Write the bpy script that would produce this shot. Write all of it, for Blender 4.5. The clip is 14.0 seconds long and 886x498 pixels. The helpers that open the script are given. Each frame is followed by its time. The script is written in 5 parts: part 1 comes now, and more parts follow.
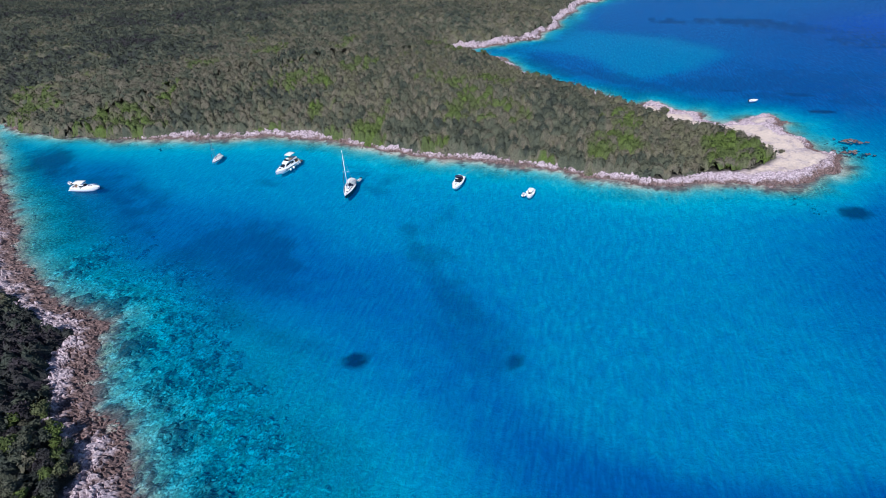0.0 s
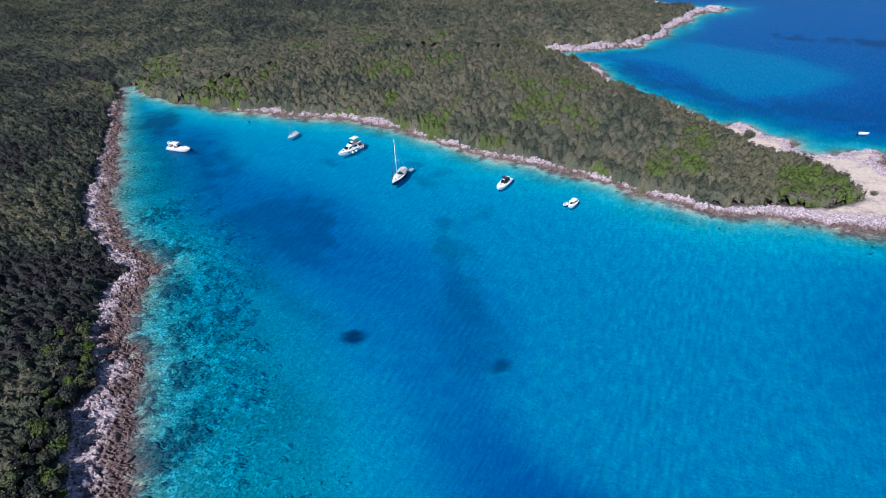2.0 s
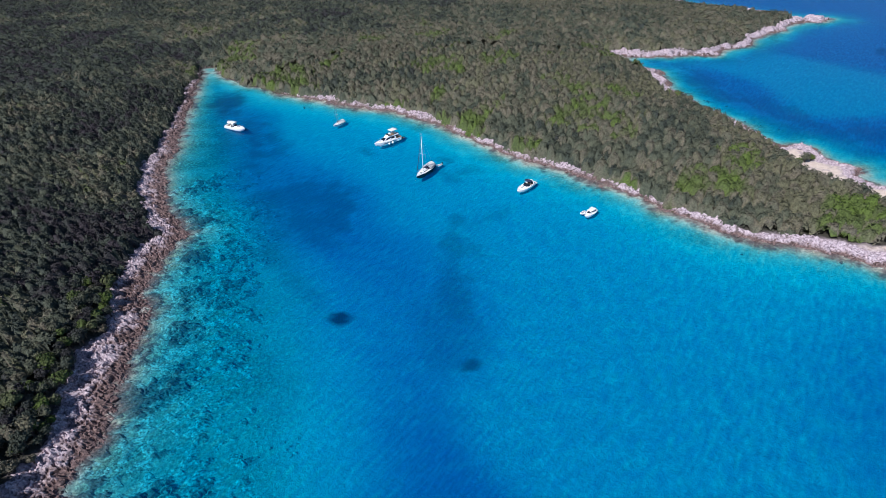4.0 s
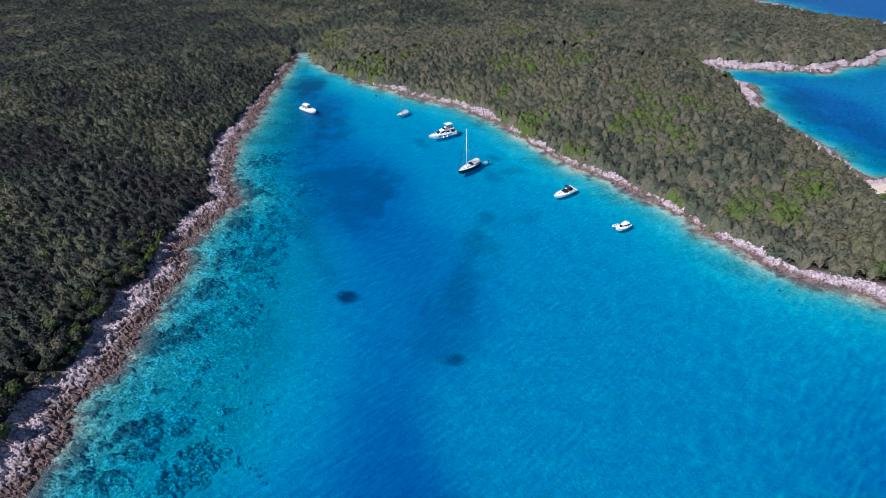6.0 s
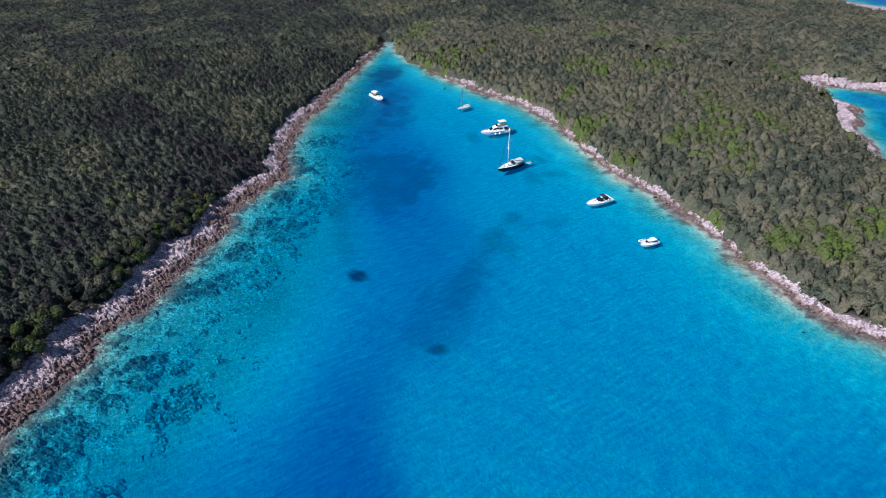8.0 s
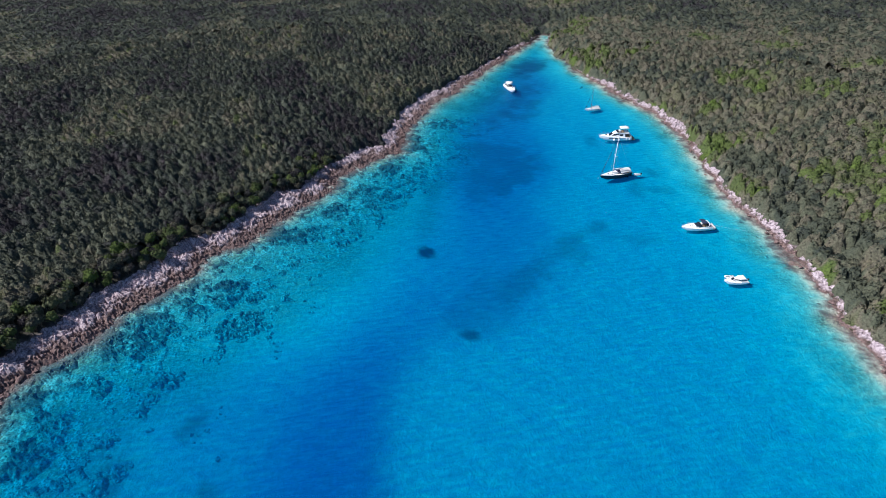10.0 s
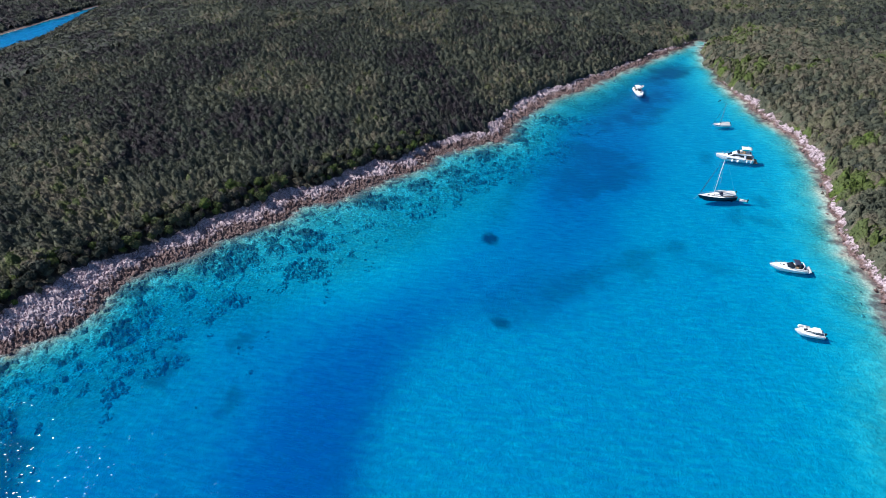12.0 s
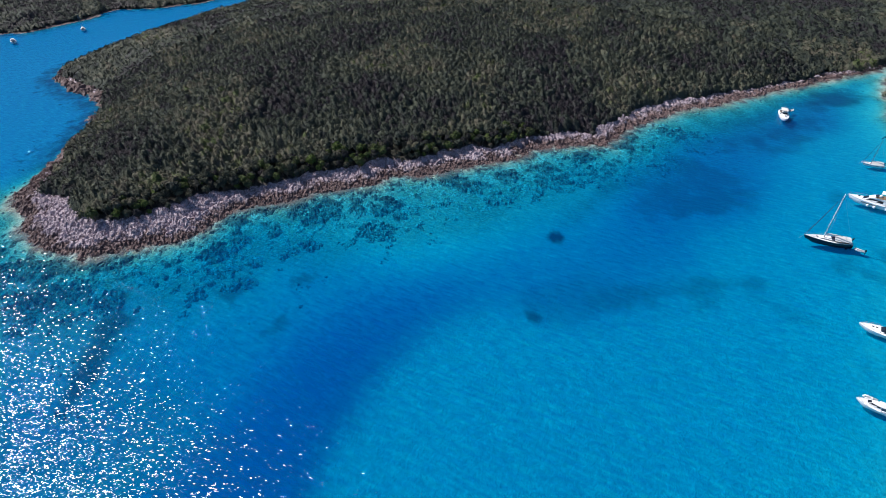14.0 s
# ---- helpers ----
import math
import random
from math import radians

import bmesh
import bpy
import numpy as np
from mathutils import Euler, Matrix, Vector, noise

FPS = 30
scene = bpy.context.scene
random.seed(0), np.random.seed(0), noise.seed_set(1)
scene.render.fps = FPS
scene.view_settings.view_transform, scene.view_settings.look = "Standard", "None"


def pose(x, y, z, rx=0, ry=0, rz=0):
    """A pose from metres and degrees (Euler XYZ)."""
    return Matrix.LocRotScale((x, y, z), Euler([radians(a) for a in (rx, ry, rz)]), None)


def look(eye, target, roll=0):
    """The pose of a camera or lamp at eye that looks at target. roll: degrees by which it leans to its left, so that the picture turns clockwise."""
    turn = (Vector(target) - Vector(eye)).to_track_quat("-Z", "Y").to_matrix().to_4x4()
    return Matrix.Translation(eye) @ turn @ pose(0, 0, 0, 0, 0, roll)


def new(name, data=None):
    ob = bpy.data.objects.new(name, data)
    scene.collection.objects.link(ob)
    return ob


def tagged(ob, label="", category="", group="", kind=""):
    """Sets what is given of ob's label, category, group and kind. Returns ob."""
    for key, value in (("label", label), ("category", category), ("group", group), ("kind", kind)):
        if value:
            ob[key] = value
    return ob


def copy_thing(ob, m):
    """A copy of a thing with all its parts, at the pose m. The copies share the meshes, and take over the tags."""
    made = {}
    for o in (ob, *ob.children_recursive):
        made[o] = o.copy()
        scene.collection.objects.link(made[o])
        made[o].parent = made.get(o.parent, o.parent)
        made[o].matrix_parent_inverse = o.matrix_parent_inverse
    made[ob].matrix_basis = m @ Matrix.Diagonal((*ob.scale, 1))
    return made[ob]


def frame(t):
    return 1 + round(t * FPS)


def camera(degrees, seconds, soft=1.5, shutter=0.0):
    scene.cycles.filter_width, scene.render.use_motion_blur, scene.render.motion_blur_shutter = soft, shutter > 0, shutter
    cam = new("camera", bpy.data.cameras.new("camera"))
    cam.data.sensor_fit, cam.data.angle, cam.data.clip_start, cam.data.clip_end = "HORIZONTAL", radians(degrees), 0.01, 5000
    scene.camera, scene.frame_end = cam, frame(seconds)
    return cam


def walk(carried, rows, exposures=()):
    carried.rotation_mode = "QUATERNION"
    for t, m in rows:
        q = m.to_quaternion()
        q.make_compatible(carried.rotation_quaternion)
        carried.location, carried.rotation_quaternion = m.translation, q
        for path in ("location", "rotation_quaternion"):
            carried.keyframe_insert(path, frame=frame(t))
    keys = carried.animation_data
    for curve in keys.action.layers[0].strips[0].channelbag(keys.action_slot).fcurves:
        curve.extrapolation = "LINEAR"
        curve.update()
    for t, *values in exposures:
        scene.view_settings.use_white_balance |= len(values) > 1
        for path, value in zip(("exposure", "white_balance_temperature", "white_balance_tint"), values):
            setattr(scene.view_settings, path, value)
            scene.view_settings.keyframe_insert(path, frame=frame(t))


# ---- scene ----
cam = camera(80.6, 14.0, soft=0.7)
PATH = [
    (0, (-1.134, -1.117, 82.334), (-1.575, 0.45, 81.173), -3.4),
    (0.5, (3.915, -0.185, 82.312), (3.375, 1.354, 81.153), -3.2),
    (1, (8.93, 0.928, 82.29), (8.305, 2.435, 81.134), -3.0),
    (1.5, (13.87, 2.291, 82.269), (13.166, 3.765, 81.115), -2.9),
    (2, (18.823, 3.879, 82.243), (18.031, 5.309, 81.091), -2.7),
    (2.5, (23.67, 5.769, 82.214), (22.791, 7.148, 81.063), -2.6),
    (3, (28.338, 8.018, 82.198), (27.393, 9.354, 81.048), -2.6),
    (3.2, (30.082, 9.055, 82.191), (29.116, 10.376, 81.041), -2.6),
    (5.3, (47.358, 21.229, 81.941), (46.172, 22.358, 80.793), -2.5),
    (5.5, (48.95, 22.541, 81.93), (47.732, 23.636, 80.782), -2.5),
    (6, (52.789, 26.114, 81.897), (51.503, 27.13, 80.75), -2.4),
    (6.5, (56.436, 29.863, 81.848), (55.104, 30.818, 80.701), -2.4),
    (7, (59.877, 33.757, 81.835), (58.508, 34.657, 80.688), -2.3),
    (7.5, (63.207, 37.828, 81.85), (61.792, 38.652, 80.702), -2.3),
    (8, (66.44, 42.139, 81.905), (64.97, 42.859, 80.756), -2.2),
    (8.2, (67.605, 43.957, 81.931), (66.113, 44.632, 80.782), -2.2),
    (10.3, (77.964, 64.206, 82.884), (76.337, 64.306, 81.725), -2.1),
    (10.5, (78.714, 66.208, 82.911), (77.085, 66.255, 81.752), -2.0),
    (11, (80.128, 71.364, 82.987), (78.501, 71.283, 81.826), -1.9),
    (11.5, (81.111, 76.554, 83.105), (79.497, 76.356, 81.94), -1.8),
    (12, (81.761, 81.845, 83.208), (80.172, 81.514, 82.039), -1.7),
    (12.5, (82.021, 87.288, 83.308), (80.468, 86.825, 82.136), -1.6),
    (13, (81.941, 92.811, 83.368), (80.429, 92.229, 82.195), -1.4),
    (13.5, (81.539, 98.316, 83.406), (80.078, 97.618, 82.232), -1.3),
    (14, (80.971, 103.662, 83.419), (79.57, 102.851, 82.244), -1.1),
]
walk(cam, [(t, look(eye, target, roll)) for t, eye, target, roll in PATH], exposures=[(0, 0.16, 5980, 11), (3, 0.18, 6080, 11), (7, 0.22, 6200, 10.5), (10.5, 0.40, 6350, 10), (12, 0.46, 6400, 10), (13.5, 0.43, 6400, 10), (14, 0.25, 6400, 10)])

# ---------------------------------------------------------------- light
SUN_AZ, SUN_EL = -93.5, 47.0
sky_world = bpy.data.worlds.new("sky")
scene.world = sky_world
sky_world.use_nodes = True
wn = sky_world.node_tree
sky = wn.nodes.new("ShaderNodeTexSky")
sky.sky_type = "NISHITA"
sky.sun_disc = False
sky.sun_elevation = radians(SUN_EL)
sky.dust_density, sky.ozone_density = 0.1, 6.0
sky.sun_rotation = radians(90 - SUN_AZ)
wn.links.new(sky.outputs[0], wn.nodes["Background"].inputs[0])
wn.nodes["Background"].inputs[1].default_value = 0.068

sun = new("sun", bpy.data.lights.new("sun", "SUN"))
sun.data.energy = 5.0
sun.data.angle = radians(0.53)
sun.data.color = (1.0, 0.96, 0.92)
sun_dir = Vector((math.cos(radians(SUN_EL)) * math.cos(radians(SUN_AZ)), math.cos(radians(SUN_EL)) * math.sin(radians(SUN_AZ)), math.sin(radians(SUN_EL))))
sun.matrix_world = look(sun_dir * 500, (0, 0, 0))

# ---------------------------------------------------------------- noise and mesh helpers
rng = np.random.default_rng(7)


def lattice(seed):
    return np.random.default_rng(seed).random((256, 256)).astype(np.float32)


LATTICES = [lattice(s) for s in range(6)]


def value_noise(x, y, scale, layer=0):
    """Smooth noise in 0..1 with features of that many metres."""
    u, v = x / scale + 1000.37, y / scale + 1000.91
    iu, iv = np.floor(u).astype(int), np.floor(v).astype(int)
    fu, fv = u - iu, v - iv
    fu, fv = fu * fu * (3 - 2 * fu), fv * fv * (3 - 2 * fv)
    g = LATTICES[layer]
    a, b = g[iu & 255, iv & 255], g[(iu + 1) & 255, iv & 255]
    c, d = g[iu & 255, (iv + 1) & 255], g[(iu + 1) & 255, (iv + 1) & 255]
    return (a * (1 - fu) + b * fu) * (1 - fv) + (c * (1 - fu) + d * fu) * fv


def fbm(x, y, scale, octaves=4, layer=0):
    total, amp, norm = 0, 1.0, 0
    for k in range(octaves):
        total = total + amp * value_noise(x + 17.3 * k, y - 9.1 * k, scale / 2 ** k, (layer + k) % 6)
        norm += amp
        amp *= 0.5
    return total / norm


def smooth(a, b, x):
    t = np.clip((x - a) / (b - a), 0, 1)
    return t * t * (3 - 2 * t)


def worley(px, py, cell, seed):
    """Nearest and second nearest distance to scattered points, and numbers of the nearest one."""
    table = np.random.default_rng(seed).random((128, 128, 5)).astype(np.float32)
    u, v = px / cell + 500, py / cell + 500
    iu, iv = np.floor(u).astype(int), np.floor(v).astype(int)
    f1, f2 = np.full(px.shape, 9.0), np.full(px.shape, 9.0)
    own = np.zeros(px.shape + (3,))
    ou, ov = np.zeros(px.shape), np.zeros(px.shape)
    for a in (-1, 0, 1):
        for b in (-1, 0, 1):
            t = table[(iu + a) & 127, (iv + b) & 127]
            du, dv = iu + a + t[..., 0] - u, iv + b + t[..., 1] - v
            d = np.hypot(du, dv)
            closer = d < f1
            f2 = np.where(closer, f1, np.minimum(f2, d))
            f1 = np.where(closer, d, f1)
            own = np.where(closer[..., None], t[..., 2:], own)
            ou, ov = np.where(closer, du, ou), np.where(closer, dv, ov)
    return f1, f2, own, ou, ov


def np_mesh(name, verts, faces, mats, smooth_shade=True, attrs=None):
    """A mesh from arrays; faces has three or four columns."""
    me = bpy.data.meshes.new(name)
    verts, faces = np.asarray(verts, np.float32), np.asarray(faces, np.int32)
    k = faces.shape[1]
    me.vertices.add(len(verts))
    me.vertices.foreach_set("co", verts.ravel())
    me.loops.add(faces.size)
    me.loops.foreach_set("vertex_index", faces.ravel())
    me.polygons.add(len(faces))
    me.polygons.foreach_set("loop_start", np.arange(0, faces.size, k, dtype=np.int32))
    me.polygons.foreach_set("loop_total", np.full(len(faces), k, np.int32))
    me.polygons.foreach_set("use_smooth", np.full(len(faces), smooth_shade))
    for key, values in (attrs or {}).items():
        me.attributes.new(key, "FLOAT", "POINT").data.foreach_set("value", np.asarray(values, np.float32))
    for m in mats:
        me.materials.append(m)
    me.update(calc_edges=True)
    return me


# ---------------------------------------------------------------- materials
def material(name):
    m = bpy.data.materials.new(name)
    m.use_nodes = True
    nt = m.node_tree
    return m, nt, nt.nodes["Principled BSDF"]


def node(nt, kind, **values):
    n = nt.nodes.new(kind)
    for key, value in values.items():
        n.inputs[key].default_value = value
    return n


def noise_node(nt, scale, detail=4.0, rough=0.6, coords=None):
    n = node(nt, "ShaderNodeTexNoise", Scale=scale, Detail=detail, Roughness=rough)
    if coords is not None:
        nt.links.new(coords, n.inputs["Vector"])
    return n


def ramp(nt, source, stops):
    r = nt.nodes.new("ShaderNodeValToRGB")
    while len(r.color_ramp.elements) < len(stops):
        r.color_ramp.elements.new(0.5)
    for e, (p, c) in zip(r.color_ramp.elements, stops):
        e.position, e.color = p, (*c, 1)
    nt.links.new(source, r.inputs[0])
    return r


def mix_colour(nt, fac, a, b, blend="MIX"):
    m = nt.nodes.new("ShaderNodeMix")
    m.data_type, m.blend_type = "RGBA", blend
    for sock, v in ((m.inputs[0], fac), (m.inputs[6], a), (m.inputs[7], b)):
        if isinstance(v, (int, float)):
            sock.default_value = v
        elif isinstance(v, tuple):
            sock.default_value = (*v, 1)
        else:
            nt.links.new(v, sock)
    return m.outputs[2]


def arith(nt, op, a, b=0.0, c=0.0):
    m = nt.nodes.new("ShaderNodeMath")
    m.operation = op
    for sock, v in zip(m.inputs, (a, b, c)):
        if isinstance(v, (int, float)):
            sock.default_value = v
        else:
            nt.links.new(v, sock)
    return m.outputs[0]


def attribute(nt, key):
    a = nt.nodes.new("ShaderNodeAttribute")
    a.attribute_name = key
    return a.outputs["Fac"]


def plain(name, colour, rough=0.4, metal=0.0, vary=0.12, grain=3.0):
    """Painted or moulded surface with slight mottling."""
    m, nt, p = material(name)
    geo = nt.nodes.new("ShaderNodeNewGeometry")
    n = noise_node(nt, grain, coords=geo.outputs["Position"])
    dark = tuple(c * (1 - vary) for c in colour)
    nt.links.new(mix_colour(nt, n.outputs["Fac"], dark, colour), p.inputs["Base Color"])
    p.inputs["Roughness"].default_value, p.inputs["Metallic"].default_value = rough, metal
    return m


def ground_material():
    """Limestone shore, stained at the tide line, soil under the trees, sand, rock and weed on the sea bed."""
    m, nt, p = material("ground")
    geo = nt.nodes.new("ShaderNodeNewGeometry")
    pos = geo.outputs["Position"]
    xyz = nt.nodes.new("ShaderNodeSeparateXYZ")
    nt.links.new(pos, xyz.inputs[0])
    coarse, fine, grit = noise_node(nt, 0.25, 5, coords=pos), noise_node(nt, 1.3, 6, 0.7, pos), noise_node(nt, 5.0, 3, coords=pos)
    stone = ramp(nt, fine.outputs["Fac"], [(0.33, (0.10, 0.07, 0.09)), (0.49, (0.355, 0.283, 0.32)), (0.69, (0.60, 0.495, 0.545))])
    stain = ramp(nt, fine.outputs["Fac"], [(0.34, (0.034, 0.021, 0.022)), (0.5, (0.125, 0.078, 0.074)), (0.68, (0.27, 0.185, 0.175))])
    jitter = arith(nt, "MULTIPLY_ADD", coarse.outputs["Fac"], 1.6, -1.25)
    jitter = arith(nt, "MULTIPLY_ADD", fine.outputs["Fac"], 0.9, jitter)
    level = arith(nt, "ADD", xyz.outputs["Z"], jitter)
    dry = node(nt, "ShaderNodeMapRange", **{"From Min": 0.65, "From Max": 1.15})
    nt.links.new(level, dry.inputs["Value"])
    shore = mix_colour(nt, dry.outputs[0], stain.outputs[0], stone.outputs[0])
    patchy = arith(nt, "MULTIPLY", attribute(nt, "bare"), ramp(nt, coarse.outputs["Fac"], [(0.36, (0.25, 0.25, 0.25)), (0.52, (1.0, 1.0, 1.0))]).outputs[0])
    dust = mix_colour(nt, patchy, shore, ramp(nt, fine.outputs["Fac"], [(0.3, (0.56, 0.445, 0.375)), (0.7, (0.72, 0.60, 0.515))]).outputs[0])
    # soil colour darkened so that gaps between crowns look shaded
    soil = ramp(nt, grit.outputs["Fac"], [(0.3, (0.022, 0.021, 0.016)), (0.7, (0.055, 0.050, 0.036))])
    land = mix_colour(nt, attribute(nt, "soil"), dust, soil.outputs[0])
    sand = ramp(nt, fine.outputs["Fac"], [(0.3, (0.60, 0.58, 0.52)), (0.7, (0.78, 0.76, 0.69))])
    reef = ramp(nt, fine.outputs["Fac"], [(0.35, (0.11, 0.105, 0.08)), (0.52, (0.29, 0.275, 0.22)), (0.7, (0.50, 0.47, 0.385))])
    brown = ramp(nt, fine.outputs["Fac"], [(0.3, (0.18, 0.13, 0.095)), (0.55, (0.35, 0.27, 0.205)), (0.75, (0.50, 0.425, 0.345))])
    reef = mix_colour(nt, attribute(nt, "shallow"), reef.outputs[0], brown.outputs[0])
    # ripple light on sand and relief shading on reef, painted as noise
    ripple_light, cobble_shade = noise_node(nt, 0.8, 3, 0.7, pos), noise_node(nt, 1.7, 3, 0.7, pos)
    sand = mix_colour(nt, 1.0, sand.outputs[0], ramp(nt, ripple_light.outputs["Fac"], [(0.34, (0.84, 0.84, 0.84)), (0.66, (1.08, 1.08, 1.08))]).outputs[0], "MULTIPLY")
    reef = mix_colour(nt, 1.0, reef, ramp(nt, cobble_shade.outputs["Fac"], [(0.38, (0.40, 0.40, 0.42)), (0.5, (1.0, 1.0, 1.0)), (0.62, (1.6, 1.6, 1.55))]).outputs[0], "MULTIPLY")
    bed = mix_colour(nt, attribute(nt, "reef"), sand, reef)
    weed = ramp(nt, fine.outputs["Fac"], [(0.3, (0.006, 0.009, 0.010)), (0.7, (0.026, 0.030, 0.026))])
    bed = mix_colour(nt, attribute(nt, "weed"), bed, weed.outputs[0])
    wet = node(nt, "ShaderNodeMapRange", **{"From Min": -0.35, "From Max": -0.02})
    nt.links.new(level, wet.inputs["Value"])
    nt.links.new(mix_colour(nt, wet.outputs[0], bed, land), p.inputs["Base Color"])
    p.inputs["Roughness"].default_value = 0.9
    bump = node(nt, "ShaderNodeBump", Strength=0.9, Distance=0.5)
    nt.links.new(fine.outputs["Fac"], bump.inputs["Height"])
    nt.links.new(bump.outputs[0], p.inputs["Normal"])
    return m


def rock_material():
    """Limestone boulder: pale and pitted above, brown at the tide line, dark with algae under water."""
    m, nt, p = material("limestone")
    geo = nt.nodes.new("ShaderNodeNewGeometry")
    pos = geo.outputs["Position"]
    xyz = nt.nodes.new("ShaderNodeSeparateXYZ")
    nt.links.new(pos, xyz.inputs[0])
    coarse, fine = noise_node(nt, 0.25, 5, coords=pos), noise_node(nt, 2.2, 6, 0.7, pos)
    stone = ramp(nt, fine.outputs["Fac"], [(0.36, (0.085, 0.062, 0.08)), (0.48, (0.34, 0.272, 0.305)), (0.64, (0.58, 0.485, 0.525))])
    stain = ramp(nt, fine.outputs["Fac"], [(0.34, (0.034, 0.021, 0.022)), (0.5, (0.125, 0.078, 0.074)), (0.68, (0.27, 0.185, 0.175))])
    algae = ramp(nt, fine.outputs["Fac"], [(0.37, (0.09, 0.095, 0.09)), (0.48, (0.36, 0.365, 0.335)), (0.61, (0.68, 0.68, 0.62))])
    level = arith(nt, "ADD", xyz.outputs["Z"], arith(nt, "MULTIPLY_ADD", coarse.outputs["Fac"], 3.4, -1.7))
    damp = level
    level = arith(nt, "ADD", level, attribute(nt, "dry"))
    dry = node(nt, "ShaderNodeMapRange", **{"From Min": 1.05, "From Max": 1.9})
    nt.links.new(level, dry.inputs["Value"])
    wet = node(nt, "ShaderNodeMapRange", **{"From Min": -0.8, "From Max": -0.1})
    nt.links.new(damp, wet.inputs["Value"])
    shore = mix_colour(nt, dry.outputs[0], stain.outputs[0], stone.outputs[0])
    # weed patches, plus shade painted into the cracks and hollows of the flats
    weedy = mix_colour(nt, attribute(nt, "weed_shade"), algae.outputs[0], (0.03, 0.032, 0.028))
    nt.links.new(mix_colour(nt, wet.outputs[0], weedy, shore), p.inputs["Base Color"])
    p.inputs["Roughness"].default_value = 0.85
    bump = node(nt, "ShaderNodeBump", Strength=0.8, Distance=0.15)
    nt.links.new(fine.outputs["Fac"], bump.inputs["Height"])
    nt.links.new(bump.outputs[0], p.inputs["Normal"])
    return m


def water_material():
    """Clear sea: dims and tints what lies under it by its depth, scatters blue, mirrors the sky."""
    m, nt, p = material("sea_water")
    nt.nodes.remove(p)
    geo = nt.nodes.new("ShaderNodeNewGeometry")
    pos = geo.outputs["Position"]
    crest = nt.nodes.new("ShaderNodeMapping")
    crest.inputs["Scale"].default_value = (1.1, 0.22, 1.0)
    crest.inputs["Rotation"].default_value = (0, 0, 0.25)
    nt.links.new(pos, crest.inputs["Vector"])
    ripple = noise_node(nt, 1.0, 3, 0.6, crest.outputs[0])
    depth = arith(nt, "MULTIPLY", attribute(nt, "depth"), arith(nt, "MULTIPLY_ADD", ripple.outputs["Fac"], 1.35, 0.32))
    rgb = nt.nodes.new("ShaderNodeCombineColor")
    for k, a in enumerate((0.90, 0.116, 0.032)):
        nt.links.new(arith(nt, "EXPONENT", arith(nt, "MULTIPLY", depth, -a)), rgb.inputs[k])
    clear = nt.nodes.new("ShaderNodeBsdfTransparent")
    nt.links.new(rgb.outputs[0], clear.inputs[0])
    scatter = nt.nodes.new("ShaderNodeBsdfDiffuse")
    far_down = node(nt, "ShaderNodeMapRange", **{"From Min": 9.5, "From Max": 15.0})
    nt.links.new(attribute(nt, "depth"), far_down.inputs["Value"])
    nt.links.new(mix_colour(nt, far_down.outputs[0], (0.0, 0.095, 0.335), (0.0, 0.088, 0.52)), scatter.inputs[0])
    cloud = arith(nt, "SUBTRACT", 1.0, arith(nt, "EXPONENT", arith(nt, "MULTIPLY", depth, -0.065)))
    body = nt.nodes.new("ShaderNodeMixShader")
    nt.links.new(cloud, body.inputs[0])
    nt.links.new(clear.outputs[0], body.inputs[1])
    nt.links.new(scatter.outputs[0], body.inputs[2])
    along, across = nt.nodes.new("ShaderNodeVectorMath"), nt.nodes.new("ShaderNodeVectorMath")
    swell = nt.nodes.new("ShaderNodeCombineXYZ")
    for axle, way, k in ((along, (0.93, 0.36, 0), 0), (across, (-0.36, 0.93, 0), 1)):
        axle.operation = "DOT_PRODUCT"
        nt.links.new(pos, axle.inputs[0])
        axle.inputs[1].default_value = way
        nt.links.new(arith(nt, "MULTIPLY", axle.outputs["Value"], (1.0, 0.36)[k]), swell.inputs[k])
    slope = None
    for scale, steep in ((2.6, 0.95), (0.7, 0.30)):
        wave = noise_node(nt, scale, 1.0, 0.55, swell.outputs[0])
        lean = nt.nodes.new("ShaderNodeVectorMath")
        lean.operation = "MULTIPLY_ADD"
        nt.links.new(wave.outputs["Color"], lean.inputs[0])
        lean.inputs[1].default_value = (0.8 * steep, steep, 0)
        lean.inputs[2].default_value = (-0.4 * steep, -0.5 * steep, 0.5)
        if slope is None:
            slope = lean.outputs[0]
        else:
            both = nt.nodes.new("ShaderNodeVectorMath")
            nt.links.new(slope, both.inputs[0])
            nt.links.new(lean.outputs[0], both.inputs[1])
            slope = both.outputs[0]
    tilt = nt.nodes.new("ShaderNodeVectorMath")
    tilt.operation = "NORMALIZE"
    nt.links.new(slope, tilt.inputs[0])
    gloss = node(nt, "ShaderNodeBsdfGlossy", Roughness=0.15)
    gloss.distribution = "BECKMANN"
    nt.links.new(tilt.outputs[0], gloss.inputs["Normal"])
    facing = node(nt, "ShaderNodeLayerWeight", Blend=0.5)
    shine = arith(nt, "MULTIPLY_ADD", arith(nt, "POWER", facing.outputs["Facing"], 5.0), 0.33, 0.010)
    top = nt.nodes.new("ShaderNodeMixShader")
    nt.links.new(shine, top.inputs[0])
    nt.links.new(body.outputs[0], top.inputs[1])
    nt.links.new(gloss.outputs[0], top.inputs[2])
    nt.links.new(top.outputs[0], nt.nodes["Material Output"].inputs["Surface"])
    return m


